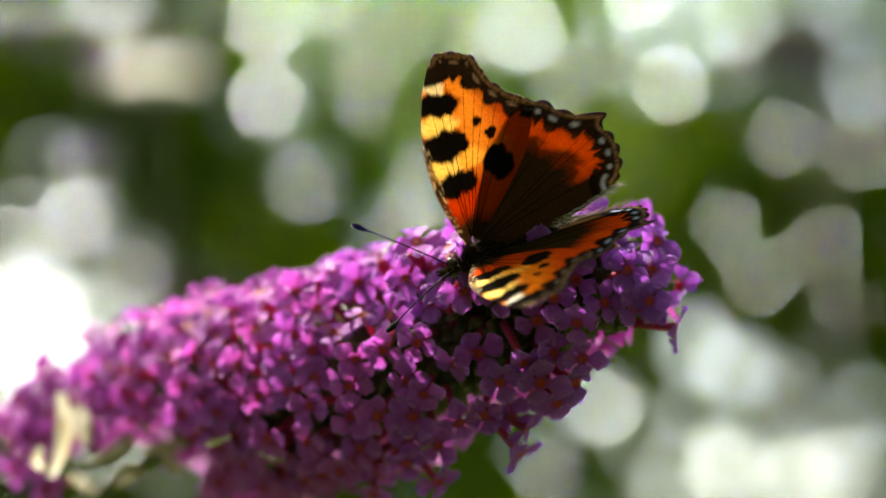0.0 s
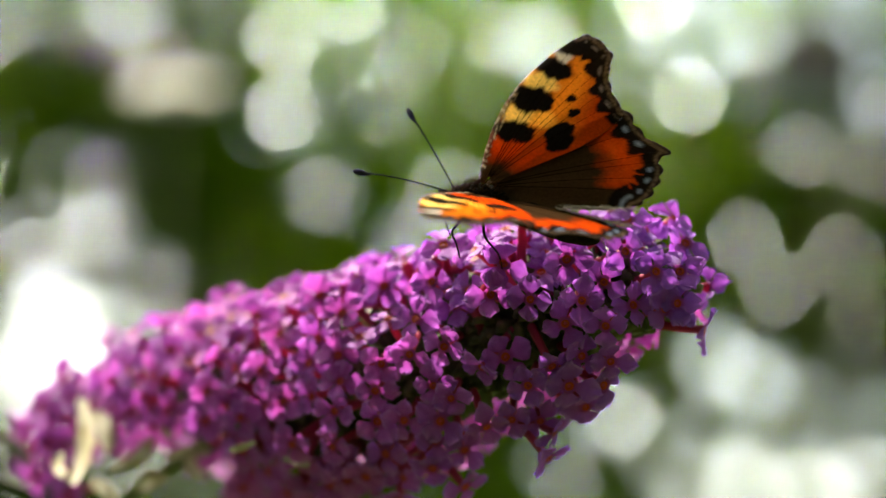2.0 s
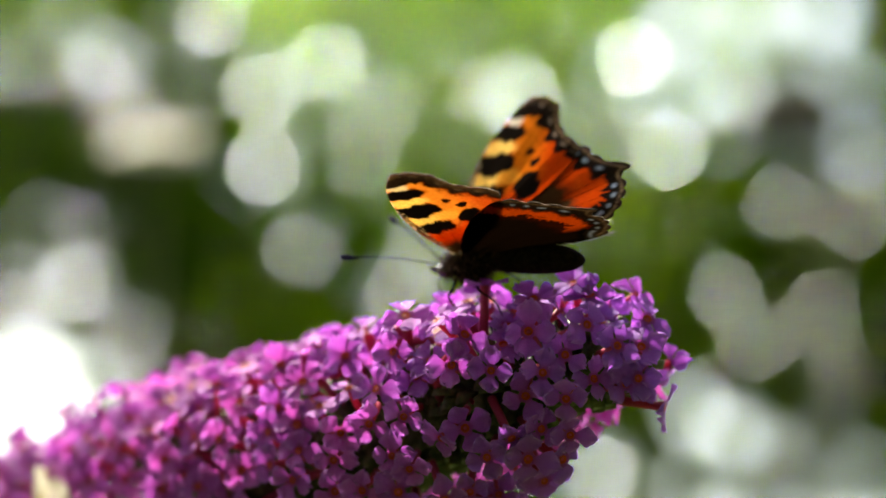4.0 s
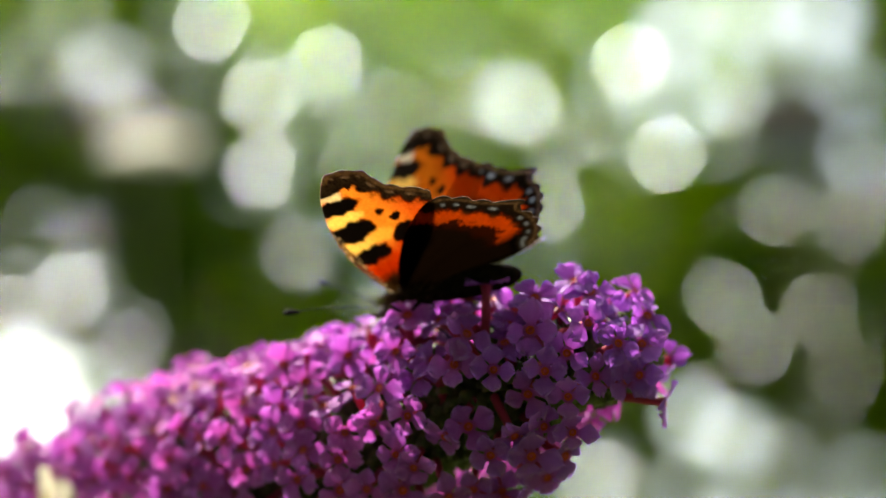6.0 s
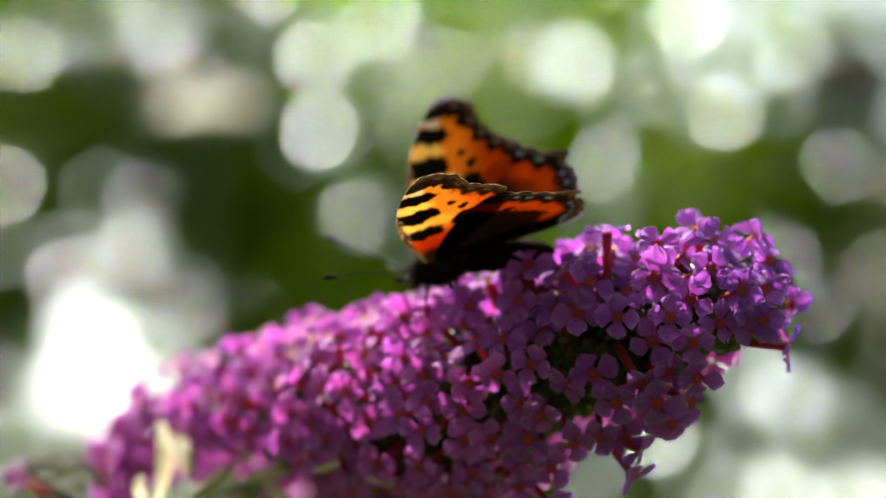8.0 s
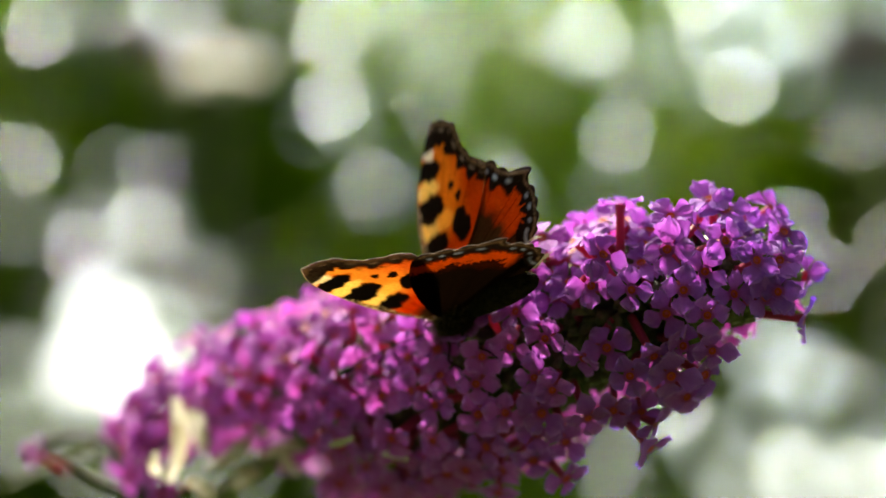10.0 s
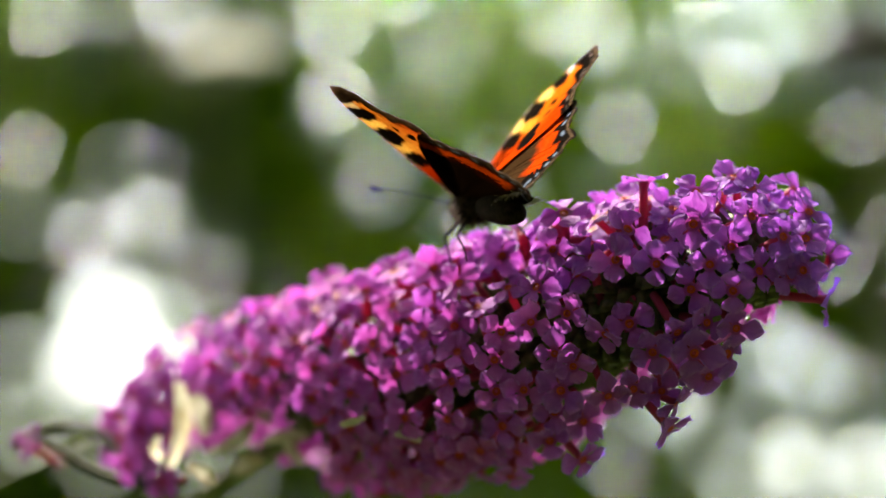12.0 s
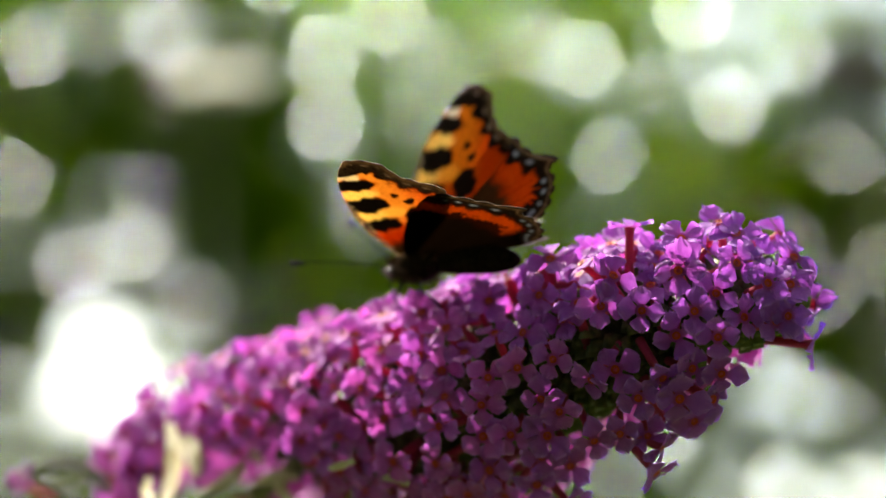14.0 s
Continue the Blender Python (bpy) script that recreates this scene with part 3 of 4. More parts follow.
near_low = [
    (-25.2, -4.0, 0.95), (-26.1, 0.5, 0.95), (-30.8, -12.0, 0.95), (-21.4, -13.0, 0.95), (-10.5, -14.4, 0.95), (-26.7, -11.0, 0.90),
    (-18.0, -10.0, 0.92), (-9.9, -6.5, 0.92), (-3.5, -8.8, 0.90), (-5.0, -3.7, 0.85), (17.5, 9.5, 1.00), (20.7, 7.2, 0.95),
    (18.9, 6.0, 0.95), (13.8, 12.3, 1.00), (-33.9, -1.5, 0.95), (-35.5, -3.9, 0.95), (-40.6, -3.2, 0.95), (-23.5, 3.3, 0.95),
    (-35.3, 6.1, 0.95), (-40.3, 4.5, 0.95), (-29.0, 7.3, 0.95), (-20.9, 8.4, 0.95), (-30.2, 0.8, 0.95), (-20.4, 0.3, 0.95),
    (-45.4, 2.3, 0.95), (-46.3, 8.1, 0.95), (-20.6, -3.3, 0.90), (-29.9, -4.7, 0.90),
]
for k, (x, z, size) in enumerate(near_side + near_low):
    p, n = facing_point(x, z)
    n = n + np.array([0, -0.55, 0]) + rng.normal(0, 0.24, 3)
    n /= np.linalg.norm(n)
    placed.append(p)
    set_floret(p + n * rng.uniform(1.0, 2.4), n, 0.98 * size, rng.uniform(0, 90), k)
for x, y, z, nx, ny, nz, size in hanging + left_fringe:
    placed.append(np.array((x, y, z)))
    set_floret((x, y, z), np.array((nx, ny, nz)), size, rng.uniform(0, 90), len(placed))

# trodden places where the butterfly sits
SEATS = np.array([
    (-1, -9, 11), (4, -10, 13), (8, -11, 14), (12, -11, 15), (-2, -9, 16), (3, -10, 16), (-4, -9, 18), (1, -10, 17),
    (5, -12, 16), (8, -15, 16), (3, -13, 18), (7, -16, 18), (1, -5, 27), (4, -8, 24), (7, -10, 21), (10, -12, 19),
    (1, -4, 23), (5, -7, 22), (12, -12, 19), (-1, -2, 21), (3, -5, 21), (8, -7, 22), (11, -9, 22), (-12, 2, 15),
    (-8, 0, 17), (-4, -2, 19), (-14, 1, 20), (-9, 0, 20), (-15, 4, 10), (-6, -1, 19), (-21, 3, 13), (-16, 3, 14),
    (-21, 5, 7), (-18, 3, 9), (-14, 1, 12), (-11, -0, 15), (-21, 6, 11), (-16, -2, 12), (-13, -5, 12), (-22, 5, 18),
    (-19, 1, 16), (-16, -3, 15), (-15, -7, 13), (-20, 6, 15), (-26, 5, 17), (-25, 6, 14),
])
kept = np.array(placed)      # the near side's own florets keep some room
rest = []
for step in range(9800):
    x, ang = rng.uniform(-62, 24.5), rng.uniform(-180, 180)
    p, n = on_head(x, ang)
    lump = noise.noise(Vector(p) * 0.17) + 0.5 * noise.noise(Vector(p) * 0.4)
    if rng.uniform() > (axis_at(x)[3] + 2) / 15 or (x < -48 and n[2] > 0.45) or (x > 8 and p[2] < -3.0 + 0.9 * (x - 8)) or (x > -14 and p[2] < np.interp(p[0], [-14, -9, -3, 1, 10, 16], [-17, -13, -8.5, -5, -3, 0])) or lump < -0.42 or np.linalg.norm(kept - p, axis=1).min() < (3.3 if n[1] < 0.2 else 3.0):
        continue
    if any(math.hypot(p[0] - bx, p[2] - bz) < br for bx, bz, br in bare) or n[1] < 0.2 and any(math.hypot(p[0] - bx, p[2] - bz) < br for bx, bz, br in hollows):
        continue
    if np.linalg.norm(SEATS - p, axis=1).min() < 3.0:
        continue
    if np.linalg.norm(np.array(placed) - p, axis=1).min() < (2.95 if n[1] < 0.3 else 3.3):
        continue
    placed.append(p)
    nn = n + rng.normal(0, 0.34, 3) + np.array([0, -0.1, 0.15])
    nn /= np.linalg.norm(nn)
    p = p + n * (2.2 * lump - 0.9 * max(0.0, n[2]) + rng.choice([0.0, 0.4, -1.0, -2.2, 1.3]))
    if rng.uniform() < 0.04:
        b = part("flower_bud", BUD, panicle)
        b.matrix_basis = Matrix.Translation(Vector(p - 1.6 * n) * MM) @ Vector(nn).to_track_quat("Z", "Y").to_matrix().to_4x4() @ Matrix.Diagonal((MM, MM, MM, 1))
    elif n[1] < 0.3 and len(placed) - len(rest) < 300:
        set_floret(p, nn, rng.uniform(0.86, 1.08), rng.uniform(0, 90), int(rng.integers(0, 14)))
    else:
        rest.append((p, nn, rng.uniform(0.9, 1.1), rng.uniform(0, 90)))
rv, rf = [], []
for k, (p, n, size, spin) in enumerate(rest):
    m = Matrix.Translation(Vector(p) * MM) @ Vector(n).to_track_quat("Z", "Y").to_matrix().to_4x4() @ pose(0, 0, 0, 0, 0, spin) @ Matrix.Scale(size * MM, 4)
    src = FLORETS[k % 14]
    b = len(rv)
    rv += [tuple(m @ v.co) for v in src.vertices]
    rf += [tuple(b + i for i in q.vertices) for q in src.polygons]
tagged(part("bloom_backside", mesh_of("bloom_backside", rv, rf, petal), panicle, "purple florets on the far side"), kind="stuff")


def bract_mesh(name, a, b, width, seed):
    """A withered, folded strip with a torn tip, between two places (millimetres)."""
    rg = np.random.default_rng(seed)
    a, b = Vector(a), Vector(b)
    d = (b - a).normalized()
    side = d.cross(Vector((0, -1, 0))).normalized()
    front = side.cross(d)
    verts, faces = [], []
    bend, twist = rg.normal(0, 0.10) * (b - a).length, rg.normal(0, 0.5)
    for i in range(11):
        t = i / 10
        half = 0.5 * width * (0.35 + 0.75 * math.sin(math.pi * min(1.0, 0.12 + t * 0.8))) * (1 + rg.normal(0, 0.07))
        c = a.lerp(b, t) + side * bend * math.sin(t * math.pi) + front * 0.8 * math.sin(t * 2.4)
        w = side * math.cos(twist * t) + front * math.sin(twist * t)
        for q in (-1, -0.5, 0, 0.5, 1):
            verts.append(tuple((c + w * q * half + front * (0.5 * half * (1 - q * q) + rg.normal(0, 0.06))) * MM))
    for i in range(10):
        faces += [(5 * i + q, 5 * i + q + 1, 5 * i + q + 6, 5 * i + q + 5) for q in range(4)]
    return mesh_of(name, verts, faces, spent)


for k, (ax0, ay0, az0, bx0, by0, bz0, width) in enumerate(bracts):
    part("withered_bract", bract_mesh("withered_bract", (ax0, ay0, az0), (bx0, by0, bz0), width, 60 + k), panicle, "pale straw-coloured withered bract")

core_rng = np.random.default_rng(21)
cv, cf = [], []
for k in range(2400):
    x, ang = core_rng.uniform(-52, 22), core_rng.uniform(-180, 180)
    p, n = on_head(x, ang)
    c = axis_at(x)[:3]
    if x < -36 and p[2] < c[2] + 1:
        continue
    a, b = Vector(c + (p - c) * 0.15), Vector(c + (p - c) * core_rng.uniform(0.4, 0.68))
    side = (b - a).orthogonal().normalized() * 0.6
    up = (b - a).cross(side).normalized() * 0.6
    i = len(cv)
    cv += [tuple(q * MM) for q in (a + side, a - side * 0.5 + up, a - side * 0.5 - up, b + side * 1.5, b - side * 0.8 + up * 1.5, b - side * 0.8 - up * 1.5)]
    cf += [(i, i + 1, i + 4, i + 3), (i + 1, i + 2, i + 5, i + 4), (i + 2, i, i + 3, i + 5), (i + 3, i + 4, i + 5)]
tagged(part("stalk_core", mesh_of("stalk_core", cv, cf, green_bud), panicle, "olive green stalks inside the flower head"), kind="stuff")
stem_pts = [Vector(a[:3]) * MM for a in AXIS[:3:-1]] + [Vector(p) * MM for p in ((-33.6, 39.8, -4.0), (-41.9, 47.0, -8.8), (-53.4, 55.8, -15.7), (-73.6, 70.2, -29.9), (-120.5, 96.4, -65.9), (-205.6, 139.8, -147.9))]
n = 4 * (len(stem_pts) - 1) + 1
part("stem", tube_mesh("stem", curve_points(stem_pts, 4), [0.0006 + 0.0005 * min(1, i / 24) for i in range(n)], stem_skin, 10), panicle, "olive green stem")
rachis = curve_points([Vector(a[:3]) * MM for a in AXIS[4::-1]], 4)
part("side_stem", tube_mesh("side_stem", rachis, [0.0007 - 0.0004 * i / (len(rachis) - 1) for i in range(len(rachis))], stem_skin, 8), panicle)
for line, thick in (([
    (-54.8, 50, -12.5), (-60.4, 54, -10), (-63.4, 57, -6.3), (-66.3, 59, -3.9),
    (-70, 60, -3.5), (-73.1, 61, -3.9), (-75.4, 62, -5.6),
    ], 1.0), ([
    (-57.1, 50, -13.2), (-65.4, 55, -10.3), (-70.5, 58, -7.2), (-73.6, 60, -5.4),
    ], 0.7)):
    line = curve_points([Vector(p) * MM for p in line], 5)
    part("twig", tube_mesh("twig", line, [(thick - 0.5 * thick * i / (len(line) - 1)) * MM for i in range(len(line))], twig_skin, 8), panicle, "thin dark twig")


# ---- butterfly ----
butterfly = new("butterfly")
tagged(butterfly, "orange and black tortoiseshell butterfly feeding on the flower head", "butterfly")


def ellipsoid(name, centre, radii, material, rings=12, sides=16, taper=None):
    verts, faces = [], []
    for i in range(rings + 1):
        t = math.pi * i / rings
        x = -math.cos(t)
        k = math.sin(t) * (taper(x) if taper else 1)
        for j in range(sides):
            w = 2 * math.pi * j / sides
            verts.append((centre[0] + radii[0] * x, centre[1] + radii[1] * k * math.cos(w), centre[2] + radii[2] * k * math.sin(w)))
    for i in range(rings):
        for j in range(sides):
            n = (j + 1) % sides
            faces.append((i * sides + j, (i + 1) * sides + j, (i + 1) * sides + n, i * sides + n))
    me = mesh_of(name, [Vector(v) * MM for v in verts], faces, material)
    return me


HINGE = 1.2
part("thorax", ellipsoid("thorax", (-0.6, 0, -0.9), (3.4, 2.0, 2.2), body_fur), butterfly)
abdomen = ellipsoid("abdomen", (-8.6, 0, -1.25), (6.4, 1.85, 1.9), body_fur, 20, 16, lambda x: (1 + 0.03 * math.sin(x * 22)) * (1.0 - 0.12 * x))
for v in abdomen.vertices:      # the abdomen hangs a little
    v.co.z -= 0.010 * ((v.co.x + 0.002) / 0.013) ** 2 * 0.16
part("abdomen", abdomen, butterfly)
part("head", ellipsoid("head", (2.9, 0, -1.1), (1.25, 1.2, 1.15), body_fur), butterfly)
for s in (1, -1):
    part("eye", ellipsoid("eye", (3.3, s * 0.95, -1.0), (0.7, 0.45, 0.75), eye_skin, 8, 12), butterfly)
    tip = Vector((12.4, s * 7.2, 4.6))
    base = Vector((3.7, s * 0.5, -0.3))
    pts = [base.lerp(tip, k / 12) * MM + Vector((0, 0, 0.0004 * math.sin(k / 12 * math.pi))) for k in range(13)]
    ant = part("antenna", tube_mesh("antenna", pts, [0.00009] * 13, black_shell, 8), butterfly)
    d = (tip - base).normalized()
    cl = [(tip + d * (k - 4) * 0.42) * MM for k in range(6)]
    club = part("club", tube_mesh("club", cl, [0.00013, 0.00022, 0.00034, 0.0004, 0.00034, 0.00022], black_shell, 8), ant)
    part("palp", tube_mesh("palp", [Vector((3.6, s * 0.35, -1.2)) * MM, Vector((4.6, s * 0.3, -1.0)) * MM, Vector((5.4, s * 0.2, -0.6)) * MM], [0.0003, 0.00032, 0.0001], body_fur, 8), butterfly)
prob = curve_points([Vector((3.8, 0, -1.8)) * MM, Vector((4.9, 0, -2.6)) * MM, Vector((4.8, 0, -4.6)) * MM, Vector((4.2, 0, -6.8)) * MM], 6)
part("proboscis", tube_mesh("proboscis", prob, [0.0001] * len(prob), black_shell, 8), butterfly)
for s in (1, -1):
    for x0, x1, x2, drop in ((1.6, 2.2, 1.6, -6.6), (-0.6, -2.2, -3.8, -6.8)):
        pts = curve_points([Vector((x0, s * 0.9, -2.0)) * MM, Vector(((x0 + x1) / 2, s * 2.6, -3.0)) * MM, Vector((x1, s * 3.6, -3.6)) * MM,
                            Vector((x2, s * 3.9, drop * 0.75)) * MM, Vector((x2 - 0.6, s * 4.3, drop)) * MM], 5)
        part("leg", tube_mesh("leg", pts, [0.00022 - 0.00013 * i / (len(pts) - 1) for i in range(len(pts))], black_shell, 8), butterfly)

# hair on the thorax and the head
hr = np.random.default_rng(3)
hv, hf = [], []
for k in range(1500):
    w, x = hr.uniform(0, 2 * math.pi), hr.uniform(-0.95, 0.95)
    c, rad = (((-0.6, 0, -0.9), (3.4, 2.0, 2.2)) if k % 4 else ((2.9, 0, -1.1), (1.25, 1.2, 1.15)))
    s = math.sqrt(1 - x * x)
    n = Vector((x / rad[0], s * math.cos(w) / rad[1], s * math.sin(w) / rad[2])).normalized()
    p = Vector((c[0] + rad[0] * x, c[1] + rad[1] * s * math.cos(w), c[2] + rad[2] * s * math.sin(w)))
    d = (n + Vector((-0.9, 0, 0.1)) + Vector(hr.normal(0, 0.3, 3))).normalized()
    a = d.orthogonal() * 0.035
    L = hr.uniform(0.8, 2.2)
    i = len(hv)
    hv += [(p - a) * MM, (p + a) * MM, (p + d * L) * MM]
    hf.append((i, i + 1, i + 2))
tagged(part("hair", mesh_of("hair", hv, hf, hair_skin, False), butterfly, "short brown hair"), kind="stuff")

FORE = [(0.2, 0.9), (4.6, 1.5), (9.0, 1.5), (13.0, 0.7), (17.0, -0.9), (20.0, -2.6), (21.9, -4.2), (22.5, -5.4), (21.9, -7.0), (20.7, -8.9), (19.3, -9.3), (17.6, -9.6), (16.0, -10.4), (14.6, -11.4), (13.0, -13.0),
        (12.0, -13.0), (9.8, -11.8), (6.9, -9.4), (3.0, -4.6), (0.3, -1.0)]
HIND = [(0.2, 0.0), (4.4, -2.0), (8.9, -5.4), (12.0, -9.0), (13.2, -11.6), (12.8, -13.6), (11.6, -15.2), (10.0, -16.4), (8.8, -17.9), (7.2, -21.0), (6.5, -19.9), (5.2, -20.3), (3.8, -20.6), (2.5, -20.4), (1.2, -20.0), (0.1, -19.2), (-0.6, -18.2),
        (-1.6, -14.0), (-2.0, -8.0), (-1.2, -2.0)]


def blob(u, v, cu, cv, ru, rv, turn=0.0, soft=0.25):
    c, s = math.cos(radians(turn)), math.sin(radians(turn))
    a, b = (u - cu) * c + (v - cv) * s, -(u - cu) * s + (v - cv) * c
    return np.clip((1.0 - np.hypot(a / ru, b / rv)) / soft + 0.5, 0, 1)


def over(col, mask, c):
    return col * (1 - mask[:, None]) + np.array(c)[None] * mask[:, None]


BLACK, BASE = (0.006, 0.0045, 0.004), (0.036, 0.018, 0.008)
ORANGE, YELLOW, BORDER, BLUE, CREAM = (0.44, 0.038, 0.004), (0.88, 0.55, 0.15), (0.10, 0.06, 0.035), (0.20, 0.25, 0.37), (0.62, 0.56, 0.50)


def wobble(u, v, f, seed):
    return np.array([noise.noise(Vector((a * f, b * f, seed))) for a, b in zip(u, v)])


def lunules(along, edge, at, width, pitch, length):
    """A row of separate rounded marks along the margin."""
    ph = (along / pitch) % 1.0 - 0.5
    return np.clip(1.4 - np.hypot((edge - at + 0.6 * ph * ph) / width, ph * pitch / length) * 1.4, 0, 1)


def fore_pattern(u, v, edge, along):
    """Colours of the upper side of a forewing."""
    n1, n2 = wobble(u, v, 0.9, 1.0), wobble(u, v, 2.6, 7.0)
    col = np.tile(np.array(ORANGE), (len(u), 1))
    col = over(col, np.clip((u - 6.5 + n1) / 3.0, 0, 1) * 0.45 * np.clip((v + 9.5) / 3, 0, 1), (0.74, 0.24, 0.016))
    uu, vv = u + 0.55 * n1 + 0.2 * n2, v + 0.55 * wobble(u, v, 0.9, 3.0)
    col = over(col, blob(uu, vv, 9.6, -0.8, 1.3, 2.5, 0, 0.5), YELLOW)
    col = over(col, blob(uu, vv, 14.5, -2.0, 1.5, 2.2, 0, 0.5), YELLOW)
    col = over(col, blob(uu, vv, 9.6, -4.0, 1.2, 1.5, 20, 0.8), (0.80, 0.32, 0.04))
    col = over(col, blob(uu, vv, 12.0, -1.6, 1.85, 3.1, -8, 0.15), BLACK)
    col = over(col, blob(uu, vv, 7.3, -1.2, 1.5, 2.6, -5, 0.15), BLACK)
    col = over(col, blob(uu, vv, 17.0, -2.6, 1.45, 3.0, -15, 0.2), BLACK)
    col = over(col, blob(uu, vv, 7.8, -6.8, 2.1, 1.8, 10, 0.18), BLACK)
    col = over(col, blob(uu, vv, 13.3, -6.4, 0.52, 0.62, 0, 0.3), BLACK)
    col = over(col, blob(uu, vv, 11.4, -7.4, 0.52, 0.68, 0, 0.3), BLACK)
    col = over(col, blob(uu, vv, 18.9, -3.4, 0.65, 1.4, -20, 0.4), CREAM)
    base = np.clip((4.4 + 0.8 * n1 - np.hypot(u, v * 0.8)) / 2.0, 0, 1)
    col = over(col, base, BASE)
    costa = np.clip((v - (1.35 - 0.0056 * (u - 4) ** 2 - 0.75) + 0.3 * n2) / 0.35, 0, 1) * (u < 19)
    col = over(col, costa * 0.85, (0.035, 0.024, 0.016))
    col = over(col, costa * np.clip(n2 * 4 - 0.4, 0, 1), (0.42, 0.33, 0.22))
    ph = (along / 2.3) % 1.0 - 0.5
    b = np.clip((2.35 + 0.55 * np.cos(ph * 2 * math.pi) + 0.2 * n2 + 1.7 * np.clip((u - 17.0) / 3, 0, 1) - edge) / 0.3, 0, 1)
    col = over(col, b, BLACK)
    col = over(col, lunules(along, edge, 1.15, 0.32, 2.3, 0.75) * 0.8, (0.20, 0.15, 0.13))
    col = over(col, np.clip(1.3 - np.abs(edge - 0.45) / 0.22, 0, 1) * np.clip(0.6 + 0.8 * n2, 0, 1), (0.17, 0.105, 0.06))
    rim = np.clip((0.22 - edge) / 0.15, 0, 1) * np.clip(n2 * 2 + 0.1, 0, 1)
    return over(col, rim * 0.7, (0.34, 0.26, 0.18))


def hind_pattern(u, v, edge, along):
    """Colours of the upper side of a hindwing."""
    n1, n2 = wobble(u, v, 0.8, 11.0), wobble(u, v, 2.6, 17.0)
    col = np.tile(np.array((0.42, 0.036, 0.004)), (len(u), 1))
    col = over(col, np.clip(n1 + 0.1, 0, 1) * 0.5, (0.56, 0.085, 0.008))
    reach = np.hypot(u, v * 0.86)
    streak = np.array([noise.noise(Vector((math.atan2(b, a) * 14, math.hypot(a, b) * 0.15, 4.0))) for a, b in zip(u, v)])
    base = np.clip((13.2 + 0.8 * n1 + 0.45 * streak + 0.4 * n2 - reach) / 1.7, 0, 1)
    base = np.maximum(base, np.clip((2.0 - u + 0.6 * n1) / 1.0, 0, 1) * np.clip((v + 17.5) / 1.5, 0, 1))
    col = over(col, base, BASE)
    col = over(col, blob(u, v, 8.0, -6.3, 2.4, 1.6, 45, 0.5), BLACK)
    ph = (along / 2.25) % 1.0 - 0.5
    b = np.clip((2.75 + 0.6 * np.cos(ph * 2 * math.pi) + 0.2 * n2 - edge) / 0.3, 0, 1)
    col = over(col, b, BLACK)
    col = over(col, np.clip(lunules(along, edge, 1.35, 0.42, 2.25, 0.62), 0, 1), BLUE)
    band = np.clip(1.3 - np.abs(edge - 0.45) / 0.24, 0, 1)
    return over(col, band * np.clip(0.6 + 0.8 * n2, 0, 1), (0.15, 0.095, 0.06))


def fore_under(u, v, edge, along):
    """Lower side of a forewing: straw-coloured between the bars, with a mottled brown edge."""
    col = fore_pattern(u, v, edge, along)
    n1, n2 = wobble(u, v, 1.1, 21.0), wobble(u, v, 3.0, 23.0)
    straw = np.clip((col[:, 0] - 0.3) / 0.3, 0, 1) * np.clip((u - 5.0 + n1) / 3.0, 0, 1)
    col = over(col, 0.75 * straw, (0.88, 0.66, 0.30))
    brown = np.clip((3.2 + 0.9 * n1 - edge) / 1.0, 0, 1)
    return over(col, brown * np.clip(0.75 + 0.9 * n2, 0, 1), (0.075, 0.042, 0.022))


def hind_under(u, v, edge, along):
    """Lower side of a hindwing: almost black, with a jagged dull orange band before a mottled dark edge."""
    n1, n2 = wobble(u, v, 0.9, 31.0), wobble(u, v, 2.8, 33.0)
    col = np.tile(np.array((0.0022, 0.0014, 0.0012)), (len(u), 1))
    # brown-orange band; its orange also stands for light glowing through the wing
    band = np.clip((4.7 + 0.9 * n1 + 0.7 * n2 - edge) / 0.5, 0, 1) * np.clip((edge - 2.2 - 0.5 * n2) / 0.6, 0, 1)
    col = over(col, band * np.clip((u - 1.0) / 2, 0, 1), (0.22, 0.058, 0.011))
    dark = np.clip((2.3 + 0.4 * n2 - edge) / 0.4, 0, 1)
    col = over(col, dark, (0.020, 0.012, 0.008))
    col = over(col, lunules(along, edge, 1.45, 0.34, 2.25, 0.72), (0.10, 0.11, 0.15))
    return over(col, np.clip(1 - np.abs(edge - 0.5) / 0.3, 0, 1) * np.clip(0.4 + 0.6 * n2, 0, 1), (0.16, 0.11, 0.07))


